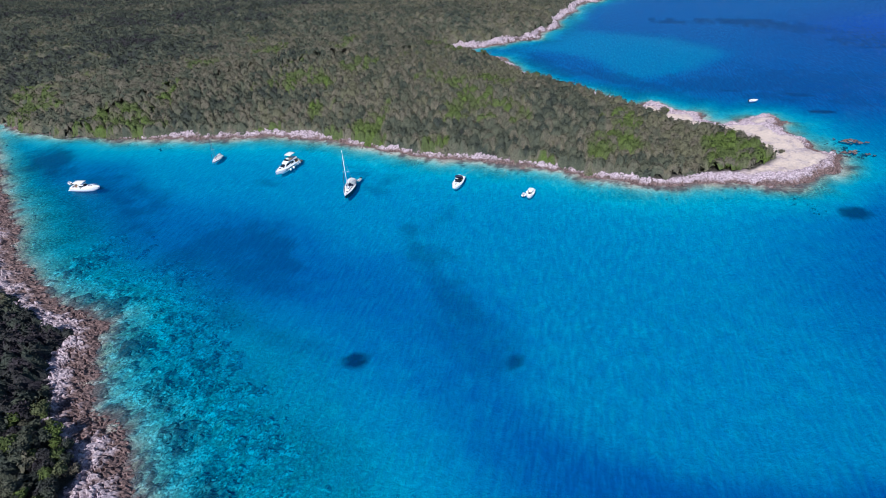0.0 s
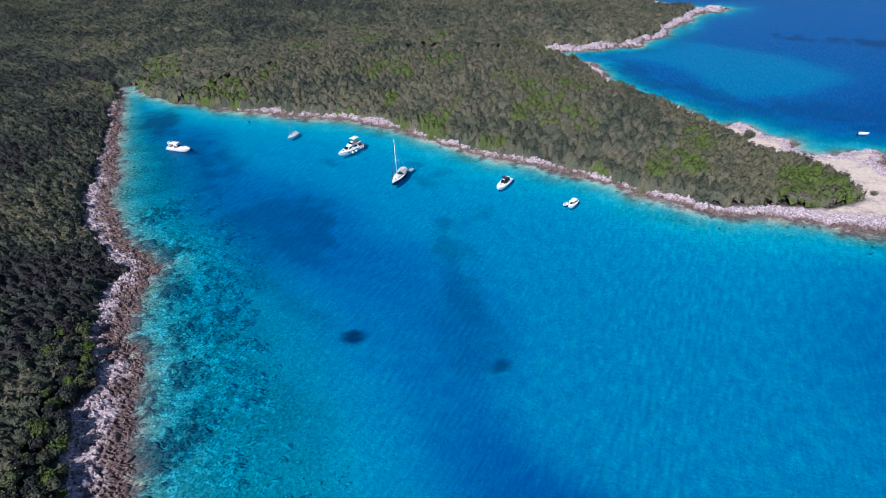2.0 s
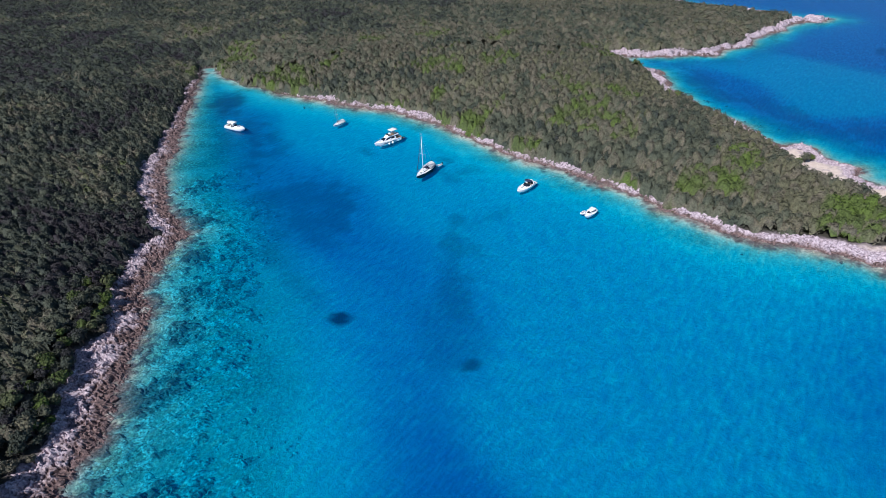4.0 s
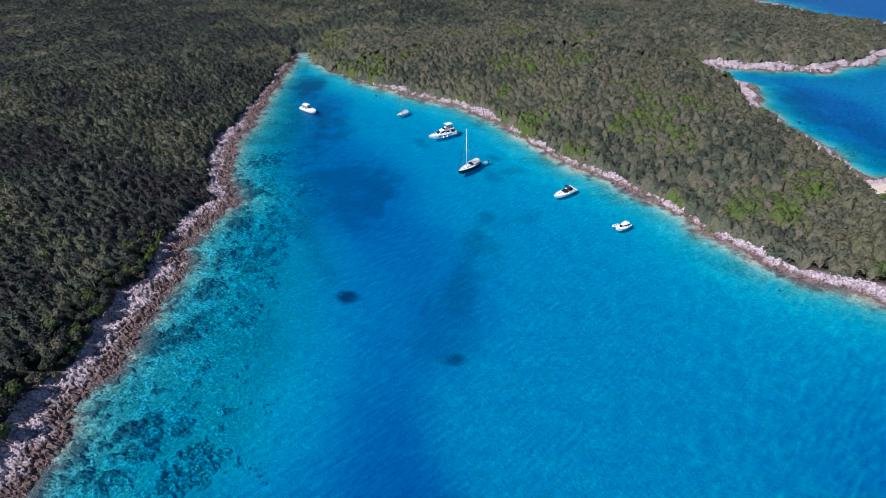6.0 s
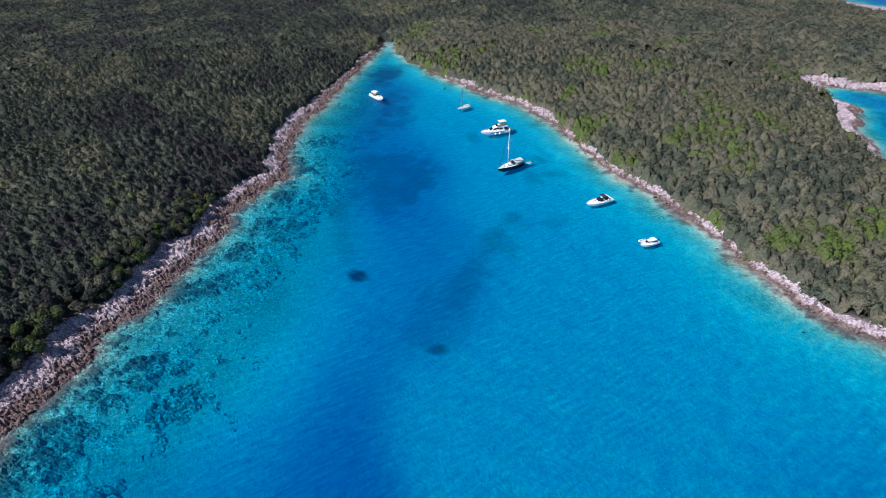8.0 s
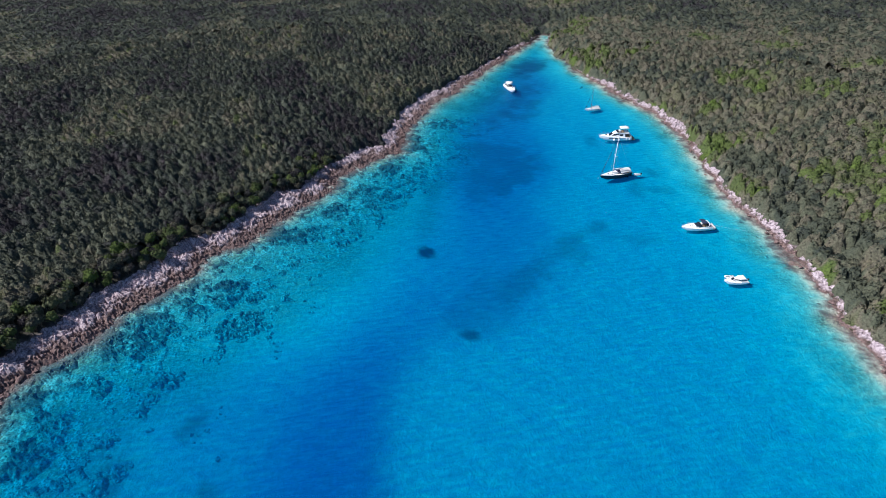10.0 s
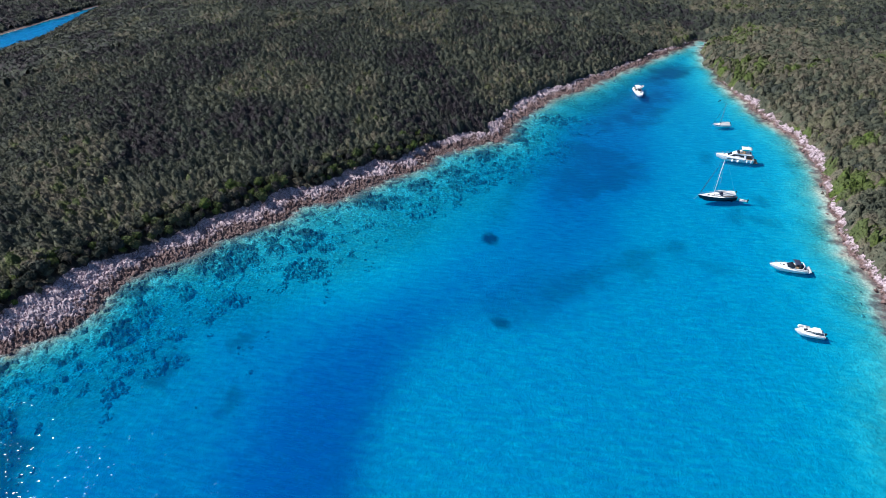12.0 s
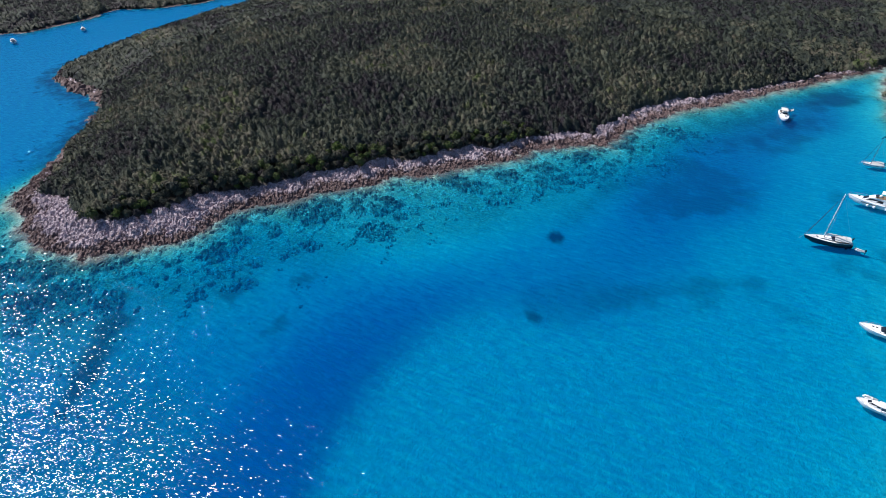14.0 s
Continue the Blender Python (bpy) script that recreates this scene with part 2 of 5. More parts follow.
FOLIAGE = [(0.0, (0.038, 0.033, 0.040)), (0.2, (0.046, 0.056, 0.047)), (0.4, (0.086, 0.094, 0.067)), (0.54, (0.134, 0.120, 0.092)), (0.68, (0.082, 0.104, 0.043)), (1.0, (0.086, 0.126, 0.030))]


def leaf_material(name, key):
    m, nt, p = material(name)
    geo = nt.nodes.new("ShaderNodeNewGeometry")
    pos = geo.outputs["Position"]
    if key:
        tone = attribute(nt, key)
    else:
        tone = arith(nt, "MULTIPLY", arith(nt, "POWER", nt.nodes.new("ShaderNodeObjectInfo").outputs["Random"], 1.2), 0.95)
    colour = ramp(nt, tone, FOLIAGE).outputs[0]
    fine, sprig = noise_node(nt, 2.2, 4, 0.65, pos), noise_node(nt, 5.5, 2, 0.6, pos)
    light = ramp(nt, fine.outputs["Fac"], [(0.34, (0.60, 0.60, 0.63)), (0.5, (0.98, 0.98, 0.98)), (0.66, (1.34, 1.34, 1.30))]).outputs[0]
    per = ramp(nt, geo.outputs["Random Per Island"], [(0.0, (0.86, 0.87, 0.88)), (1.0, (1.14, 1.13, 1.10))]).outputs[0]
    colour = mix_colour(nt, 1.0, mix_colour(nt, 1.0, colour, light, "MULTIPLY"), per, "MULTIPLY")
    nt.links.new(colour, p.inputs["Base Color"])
    p.inputs["Roughness"].default_value = 0.6
    p.inputs["Specular IOR Level"].default_value = 0.08
    bump = node(nt, "ShaderNodeBump", Strength=0.85, Distance=0.4)
    nt.links.new(arith(nt, "MULTIPLY_ADD", sprig.outputs["Fac"], 0.5, fine.outputs["Fac"]), bump.inputs["Height"])
    nt.links.new(bump.outputs[0], p.inputs["Normal"])
    return m


GROUND, ROCK, WATER = ground_material(), rock_material(), water_material()
LEAF, LEAF_SINGLE = leaf_material("maquis_leaf", "tone"), leaf_material("shore_tree_leaf", "")
BARK = plain("bark", (0.13, 0.10, 0.08), 0.9, vary=0.5)
GELCOAT = plain("white_gelcoat", (0.86, 0.86, 0.86), 0.25, vary=0.05)
NAVY = plain("navy_hull", (0.012, 0.016, 0.035), 0.25)
GLASS = plain("tinted_glass", (0.015, 0.02, 0.03), 0.08)
CANVAS = plain("white_canvas", (0.72, 0.72, 0.70), 0.8)
NAVY_CANVAS = plain("navy_canvas", (0.02, 0.03, 0.07), 0.8)
TEAK = plain("teak", (0.30, 0.19, 0.11), 0.6, vary=0.3)
ALLOY = plain("alloy", (0.62, 0.63, 0.65), 0.35, 0.7)
RUBBER = plain("grey_rubber", (0.45, 0.46, 0.48), 0.6)
SPAR = plain("grey_spar", (0.20, 0.21, 0.23), 0.4, 0.5)
BLACK = plain("black_plastic", (0.02, 0.02, 0.022), 0.5)

# ---------------------------------------------------------------- coast
WEST_SHORE = [(19, -91), (25, -84), (25, -73), (31, -68), (33, -59), (32, -49), (30, -38), (20, -29), (11, -21), (-4, -21), (-12, -17), (-17, -11), (-28, -6), (-34, 1), (-39, 7), (-47, 10), (-52, 19), (-62, 25), (-71, 34), (-79, 41), (-88, 44), (-99, 55), (-104, 66), (-121, 69), (-137, 77), (-153, 85), (-169, 99), (-193, 116), (-203, 124), (-231, 145), (-253, 164)]
BAY_HEAD = [(-260, 167), (-254, 172), (-247, 168)]
EAST_SHORE = [(-238, 164), (-226, 163), (-211, 162), (-199, 164), (-184, 162), (-172, 163), (-161, 166), (-148, 167), (-136, 169), (-126, 172), (-113, 173), (-99, 173), (-89, 172), (-78, 168), (-59, 165), (-45, 163), (-31, 163), (-12, 161), (3, 157), (19, 154), (29, 154), (44, 159), (58, 161), (65, 161), (73, 166), (78, 171), (83, 177)]
OUTER_SHORE = [(84, 182), (80, 187), (78, 195), (74, 201), (70, 206), (74, 213), (72, 217), (66, 214), (60, 210), (52, 208), (48, 211), (46, 218), (39, 219), (36, 221), (33, 227), (28, 226), (23, 222), (16, 227), (8, 235), (-7, 244), (-20, 255), (-31, 268), (-44, 287), (-53, 288), (-60, 293), (-72, 305)]
NORTH_SHORE = [(-57, 314), (-44, 324), (-32, 335), (-21, 352), (-18, 373), (-13, 406), (-3, 432), (7, 444), (10, 455), (-20, 449), (-70, 457), (-99, 474), (-133, 489), (-300, 552), (-900, 900), (-3000, 1500)]
INLET_SHORE = [(-3000, -900), (-700, -360), (-330, -284), (-195, -235), (-166, -239), (-133, -228), (-100, -224), (-65, -213), (-54, -201), (-48, -175), (-47, -160), (-41, -141), (-25, -125), (-6, -110), (8, -100)]
FAR_SHORE = [(2500, -2500), (600, -820), (60, -430), (-45, -355), (-92, -332), (-103, -319), (-123, -321), (-142, -320), (-173, -333), (-189, -308), (-219, -293), (-340, -294), (-700, -368), (-3000, -1300), (-3000, -3500)]
MAINLAND = INLET_SHORE + WEST_SHORE + BAY_HEAD + EAST_SHORE + OUTER_SHORE + NORTH_SHORE


def inland(px, py, outline):
    """Signed distance from a coast line: positive on land."""
    pts = np.array(outline, float)
    best = np.full(px.shape, 1e12)
    odd = np.zeros(px.shape, bool)
    for (ax, ay), (bx, by) in zip(pts, np.roll(pts, -1, 0)):
        ex, ey = bx - ax, by - ay
        t = np.clip(((px - ax) * ex + (py - ay) * ey) / (ex * ex + ey * ey), 0, 1)
        best = np.minimum(best, (px - ax - t * ex) ** 2 + (py - ay - t * ey) ** 2)
        if ay != by:
            odd ^= ((ay > py) != (by > py)) & (px < ax + (py - ay) * ex / ey)
    return np.where(odd, 1, -1) * np.sqrt(best)


def shore_distance(px, py, rough=True):
    d = np.maximum(inland(px, py, MAINLAND), inland(px, py, FAR_SHORE)) - 0.4
    d = d - 1.2 * smooth(140, 150, py) * smooth(225, 210, py) * smooth(60, 45, px)
    if rough:
        d = d + 3.2 * (fbm(px, py, 9.0, 3, 1) - 0.5) + 2.2 * (fbm(px, py, 2.6, 2, 3) - 0.5)
        d = d + 6 * smooth(48, 66, px) * smooth(140, 150, py) * smooth(240, 225, py) * (fbm(px, py, 6, 2, 5) - 0.5)
        d = d + 11 * smooth(295, 320, py) * (fbm(px, py, 15, 2, 4) - 0.5) + 5 * smooth(215, 235, py) * (fbm(px, py, 8, 2, 2) - 0.5)
    return d


def south_side(px, py):
    """1 on the southern land, 0 on the eastern peninsula."""
    return smooth(-25, 25, -((py - 167) - (px + 262) * -0.32))


TIP_WOOD = [(-60, 150), (0, 150), (10, 158), (24, 156.5), (32, 157.5), (40, 162), (46, 164), (55, 166.5), (60, 170), (64, 176), (62, 180), (59, 185), (55, 190), (50, 194.5), (45, 197.5), (41, 195.5), (36, 198), (31, 200), (29, 204), (24, 212), (15, 222), (5, 233), (-60, 300)]


def bare_tip(px, py):
    """1 on the bare limestone at the peninsula's end, beyond the edge of the wood."""
    wood = inland(px, py, TIP_WOOD) + 2.2 * (fbm(px, py, 5, 3, 2) - 0.5)
    return smooth(0.8, -0.8, wood) * smooth(19, 25, px) * smooth(150, 158, py) * smooth(240, 232, py)


# centre, half sizes, turn in degrees, cover, softness of the edge
WEED = [(-42.4, 70.0, 2.8, 2.5, 50, 1.0, 0.3), (-8.6, 76.3, 2.5, 1.7, 53, 0.75, 0.5), (-97, 105, 13, 7, -35, 0.42, 0.9), (-80, 97, 12, 6, -30, 0.36, 0.9), (-198, 141, 13, 7, -36, 0.7, 0.7), (-160, 128, 11, 5, -30, 0.42, 0.8),
        (-73, 150, 3.4, 2.0, 20, 0.3, 0.5), (-60, 148, 5, 3, 60, 0.28, 0.6), (-63, 141.5, 6, 2.4, -10, 0.3, 0.7), (-102, 141, 5, 2, 0, 0.3, 0.6),
        (79.5, 148.5, 3.4, 2.8, 20, 0.9, 0.4), (94.5, 228.5, 5.0, 2.0, 10, 0.95, 0.4), (94, 250.5, 6, 2.0, -5, 0.85, 0.4), (65, 253, 5, 2, 0, 0.8, 0.5), (55, 391, 13, 6, 0, 0.75, 0.5), (100, 391, 26, 8, -15, 0.8, 0.4), (128, 378, 26, 10, -25, 0.7, 0.5), (165, 352, 28, 22, -20, 0.85, 0.4),
        (96, 268, 34, 22, 10, 0.36, 0.5), (20, 262, 26, 9, -40, 0.32, 0.4), (-18, 281, 24, 7, -52, 0.32, 0.4), (60, 262, 22, 14, 0, 0.34, 0.5), (30, 243, 26, 7, -22, 0.25, 0.9)]
# winding bands of weed: half width, cover, and the line
WEED_BANDS = [(2.6, 0.38, ((-23, 91), (-27, 95), (-31, 101), (-37, 108), (-41, 113), (-45, 121))), (2.2, 0.3, ((-37, 116), (-33, 113), (-29, 110))), (1.8, 0.22, ((-40, 121), (-38, 128), (-35, 133))),
              (3.4, 0.22, ((-25, 88), (-20, 80), (-14, 78))), (3.0, 0.5, ((-91, 112), (-87, 108), (-80, 104), (-72, 98))), (4.0, 0.34, ((-100, 107), (-105, 101), (-95, 98), (-82, 92))),
              (2.6, 0.5, ((-125, 105), (-131, 108), (-138, 113), (-147, 119))), (3.0, 0.4, ((-132, 121), (-142, 128), (-163, 132))), (2.4, 0.25, ((-76, 76), (-64, 71), (-52, 72))), (2.2, 0.3, ((-108, 121), (-98, 118), (-89, 116))),
              (1.7, 0.75, ((35, -19), (39, -10), (46, -6), (54, -1), (62, 4))), (1.2, 0.5, ((25, 24), (22, 25))), (1.2, 0.5, ((20, 7), (16, 8))), (1.1, 0.45, ((8, 17), (5, 19)))]


def weed_cover(px, py):
    """Sea grass meadows and single patches on the sea bed, with ragged edges."""
    wx, wy = px + 5 * (fbm(px, py, 9, 3, 0) - 0.5), py + 5 * (fbm(px, py, 9, 3, 4) - 0.5)
    ragged = fbm(px, py, 5.5, 4, 2) - 0.5
    blotch = fbm(px, py, 11, 2, 1) - 0.5
    cover = np.zeros(px.shape)
    for cx, cy, rx, ry, turn, power, soft in WEED:
        c, s = math.cos(radians(turn)), math.sin(radians(turn))
        qx, qy = (wx, wy) if rx > 3.5 else (px, py)
        u, v = ((qx - cx) * c + (qy - cy) * s) / rx, (-(qx - cx) * s + (qy - cy) * c) / ry
        reach = np.hypot(u, v) + (1.8 * ragged if rx > 3.3 else 0.5 * ragged)
        cover = np.maximum(cover, power * smooth(1.0 + 0.7 * soft, 1.0 - 0.7 * soft, reach))
    for wide, power, line in WEED_BANDS:
        for (ax, ay), (bx, by) in zip(line, line[1:]):
            t = np.clip(((wx - ax) * (bx - ax) + (wy - ay) * (by - ay)) / ((bx - ax) ** 2 + (by - ay) ** 2), 0, 1)
            reach = np.hypot(wx - ax - t * (bx - ax), wy - ay - t * (by - ay)) / (1.25 * wide) + 3.6 * ragged + 2.4 * blotch
            cover = np.maximum(cover, power * smooth(1.8, 0.1, reach))
    return cover


def axis(lo, hi, core_lo, core_hi, step, growth):
    mid = list(np.arange(core_lo, core_hi, step))
    up, s = [mid[-1]], step
    while up[-1] < hi:
        s *= growth
        up.append(up[-1] + s)
    down, s = [mid[0]], step
    while down[-1] > lo:
        s *= growth
        down.append(down[-1] - s)
    return np.array(down[:0:-1] + mid + up[1:])


def elevation(px, py):
    """Height of the ground or sea bed, and the cover by kind."""
    d = shore_distance(px, py)
    south = south_side(px, py)
    tip = bare_tip(px, py)
    rough = fbm(px, py, 3.0, 3, 2) - 0.5
    crag = np.abs(value_noise(px * 0.8 + py * 0.6, -px * 0.6 + py * 0.8, 2.2, 5) - 0.5)
    shelf = 0.25 * d - 0.02 * np.minimum(d, 8) ** 2 * 0.5
    up = np.minimum((0.26 + 0.55 * (1 - south)) * d, 1.56)
    hill = (9 + 11 * south - 6.5 * (1 - south) * smooth(-20, 55, px) * smooth(140, 150, py)) * (1 - np.exp(-np.maximum(d - 6, 0) / (22 + 28 * south))) * (1 - 0.85 * tip)
    hill = hill * (1 - 0.62 * smooth(330, 400, py)) * (1 - 0.6 * smooth(410, 440, py))
    hill = hill + 3.0 * (fbm(px, py, 45, 3, 0) - 0.5) * smooth(15, 50, d)
    land = up + hill + (1.3 * rough + 0.9 * crag) * smooth(-1.5, 2.5, d) * (1 - 0.6 * smooth(7, 12, d)) * (1 - 0.7 * tip * smooth(6, 10, d))
    s = np.maximum(-d, 0)
    bed = -(0.09 * np.minimum(s, 5) + 1.9 * (1 - np.exp(-np.maximum(s - 3, 0) / (18 + 26 * (1 - south)))))
    bed = bed + 0.9 * rough * smooth(0, 3, s) * smooth(40, 8, s)
    bed = (bed - 0.9 * smooth(16, 50, s)) * (1 - 0.65 * smooth(-95, -120, py))
    far_out = smooth(60, 400, s)
    z = np.where(d > 0, land, bed - 3.0 * far_out)
    return z, d, south, tip


DEEP = [(122, 124, 56, 58, 0, 4.2), (185, 345, 75, 60, -20, 4.0), (120, 250, 50, 60, 10, 2.0), (60, 235, 70, 20, 10, 0.9)]
CLEAR_SAND = [(-52, 316), (-42, 306), (-19, 301), (-4, 296), (14, 277), (24, 264), (44, 265), (57, 285), (77, 306), (66, 322), (47, 345), (21, 349), (1, 352), (-13, 352), (-40, 326)]
# the trough along the bay: place, half width, extra depth
TROUGH = [(-245, 160, 7, 0.6), (-205, 139, 12, 1.6), (-165, 128, 14, 1.7), (-130, 110, 16, 1.9), (-98, 102, 20, 2.4), (-70, 94, 22, 2.5), (-45, 86, 20, 1.9), (-22, 78, 18, 1.6), (-8, 60, 14, 1.7), (8, 50, 12, 2.4), (26, 47, 11.5, 4.2), (48, 48, 14, 5.2), (75, 49, 20, 5.6), (110, 42, 32, 4.6)]


def trough_depth(px, py):
    """Extra depth along the bay's winding trough."""
    best, extra = np.full(px.shape, 99.0), np.zeros(px.shape)
    for (ax, ay, aw, ae), (bx, by, bw, be) in zip(TROUGH, TROUGH[1:]):
        ex, ey = bx - ax, by - ay
        t = np.clip(((px - ax) * ex + (py - ay) * ey) / (ex * ex + ey * ey), 0, 1)
        r = np.hypot(px - ax - t * ex, py - ay - t * ey) / (aw + t * (bw - aw))
        extra = np.where(r < best, ae + t * (be - ae), extra)
        best = np.minimum(best, r)
    return extra * smooth(1.35, 0.15, best)


def water_depth(px, py, d):
    """Depth of the water in metres, as it colours the view."""
    s = np.maximum(-d, 0)
    west = smooth(25, -25, py - (167 - 0.32 * (px + 262)) + 40) * smooth(120, 60, px)
    shelf = 0.10 * np.minimum(s, 5)
    off = np.maximum(s - 3 - 0.5 * (1 - west), 0)
    depth = shelf + (1 - west) * 3.6 * (1 - np.exp(-off / 11)) + west * (2.3 * (1 - np.exp(-off / 9)) + 2.0 * smooth(30, 64, s))
    depth = depth + 1.1 * west * smooth(-22, 10, px) * smooth(3, 16, s)
    wx, wy = px + 14 * (fbm(px, py, 26, 4, 2) - 0.5), py + 14 * (fbm(px, py, 26, 4, 3) - 0.5)
    for cx, cy, rx, ry, turn, extra in DEEP:
        c, q = math.cos(radians(turn)), math.sin(radians(turn))
        u, v = ((wx - cx) * c + (wy - cy) * q) / rx, (-(wx - cx) * q + (wy - cy) * c) / ry
        depth = depth + extra * smooth(1.5, 0.3, np.sqrt(u * u + v * v)) * smooth(4, 25, s)
    # a clear sand bank ends sharply along the trough's northern side
    edge = np.interp(px, (-30, 3, 15, 28, 39, 49, 60, 90), (74, 58, 54.5, 53, 54, 57.5, 62, 70)) + 4 * (fbm(px, py, 14, 3, 1) - 0.5)
    bank = smooth(-18, 4, px) * smooth(110, 80, px)
    depth = depth + trough_depth(wx, wy) * smooth(4, 22, s) * (1 - bank * smooth(edge - 5, edge + 3, py) * 0.9)
    depth = depth + 0.5 * bank * smooth(edge + 3, edge - 5, py) * smooth(16, 40, s)
    depth = depth + 3.4 * smooth(208, 262, py) * smooth(2, 24, s)
    clear = smooth(-7, 6, inland(wx, wy, CLEAR_SAND))
    depth = depth * (1 - clear) + np.minimum(depth, 4.6) * clear
    inlet = smooth(-92, -112, py)
    depth = depth * (1 - inlet) + inlet * 5.0 * smooth(-1, 4, s)
    return depth + 9 * smooth(110, 380, s)


XS, YS = axis(-3200, 2600, -300, 115, 1.5, 1.045), axis(-3200, 3400, -110, 262, 1.5, 1.045)
GX, GY = np.meshgrid(XS, YS)
gx, gy = GX.ravel(), GY.ravel()
gz, gd, gsouth, gtip = elevation(gx, gy)
nx, ny = len(XS), len(YS)
idx = np.arange(nx * ny).reshape(ny, nx)
quads = np.stack([idx[:-1, :-1], idx[:-1, 1:], idx[1:, 1:], idx[1:, :-1]], -1).reshape(-1, 4)


def past_rock(px, py, d):
    """Distance inland of the line where the trees begin."""
    band = 1.1 + 4.4 * south_side(px, py) + 1.8 * smooth(-30, 10, px) * south_side(px, py) + 3.2 * smooth(-18, 0, px) * smooth(-74, -62, py) * smooth(0, -20, py) + 1.8 * smooth(-80, -70, px) * smooth(-10, -20, px) * smooth(80, 50, py) - 3.2 * smooth(-140, -220, px) * smooth(-40, 0, py) + 6.0 * smooth(212, 228, py) - 3.0 * smooth(300, 315, py) + 24.0 * smooth(432, 462, py) - 6.3 * smooth(-92, -112, py) + 3.0 * smooth(-145, -155, py) * smooth(-200, -190, py) * smooth(-70, -58, px)
    return d - band + 3.0 * (fbm(px, py, 8, 2, 4) - 0.5)


soil_cover = smooth(-1, 1.0, past_rock(gx, gy, gd)) * (1 - gtip)
sea = np.maximum(-gd, 0)
mottle = smooth(0.35, 0.65, fbm(gx, gy, 7, 4, 5))
west_reef = gsouth * smooth(-108, -92, gy) * smooth(46, 14, sea + 16 * (fbm(gx, gy, 16, 3, 2) - 0.5)) * (0.68 + 0.3 * mottle)
fringe = smooth(13, 4, sea + 5 * (fbm(gx, gy, 6, 3, 1) - 0.5)) * (0.5 + 0.4 * mottle)
outer_reef = 0.5 * smooth(212, 232, gy) * smooth(26, 8, sea) * mottle
reef_cover = np.maximum(np.maximum(west_reef, fringe), outer_reef)
ground = new("ground", np_mesh("ground", np.stack([gx, gy, gz], 1), quads, [GROUND], True,
                               {"soil": soil_cover, "bare": gtip * smooth(2.5, 6, gd), "reef": reef_cover, "shallow": smooth(9, 2, sea), "weed": weed_cover(gx, gy) * smooth(1, 6, -gd)}))
tagged(ground, "pale limestone shore, wooded hills and sandy sea bed", "ground", kind="structure")

WXS, WYS = axis(-3200, 2600, -300, 130, 2.5, 1.06), axis(-3200, 3400, -115, 262, 2.5, 1.06)
WX, WY = np.meshgrid(WXS, WYS)
wd = shore_distance(WX.ravel(), WY.ravel())
widx = np.arange(WX.size).reshape(WX.shape)
wquads = np.stack([widx[:-1, :-1], widx[:-1, 1:], widx[1:, 1:], widx[1:, :-1]], -1).reshape(-1, 4)
wquads = wquads[(wd[wquads] < 10).any(1)]
water = new("water", np_mesh("water", np.stack([WX.ravel(), WY.ravel(), np.zeros(WX.size)], 1), wquads, [WATER], True,
                             {"depth": water_depth(WX.ravel(), WY.ravel(), wd)}))
tagged(water, "clear turquoise to deep blue rippled sea water", "sea", kind="structure")


def sample(field, px, py):
    """A field over the ground's grid, read between its points."""
    px, py = np.atleast_1d(px).astype(float), np.atleast_1d(py).astype(float)
    i, j = np.clip(np.searchsorted(XS, px) - 1, 0, nx - 2), np.clip(np.searchsorted(YS, py) - 1, 0, ny - 2)
    u, v = (px - XS[i]) / (XS[i + 1] - XS[i]), (py - YS[j]) / (YS[j + 1] - YS[j])
    Z = field.reshape(ny, nx)
    return (Z[j, i] * (1 - u) + Z[j, i + 1] * u) * (1 - v) + (Z[j + 1, i] * (1 - u) + Z[j + 1, i + 1] * u) * v


def ground_height(px, py):
    return sample(gz, px, py)


# ---------------------------------------------------------------- trees
def unit(v):
    return v / np.linalg.norm(v, axis=-1, keepdims=True)


def icosphere(sub):
    bm = bmesh.new()
    bmesh.ops.create_icosphere(bm, subdivisions=sub, radius=1)
    v = np.array([x.co[:] for x in bm.verts])
    bm.verts.index_update()
    f = np.array([[q.index for q in x.verts] for x in bm.faces])
    bm.free()
    return v, f


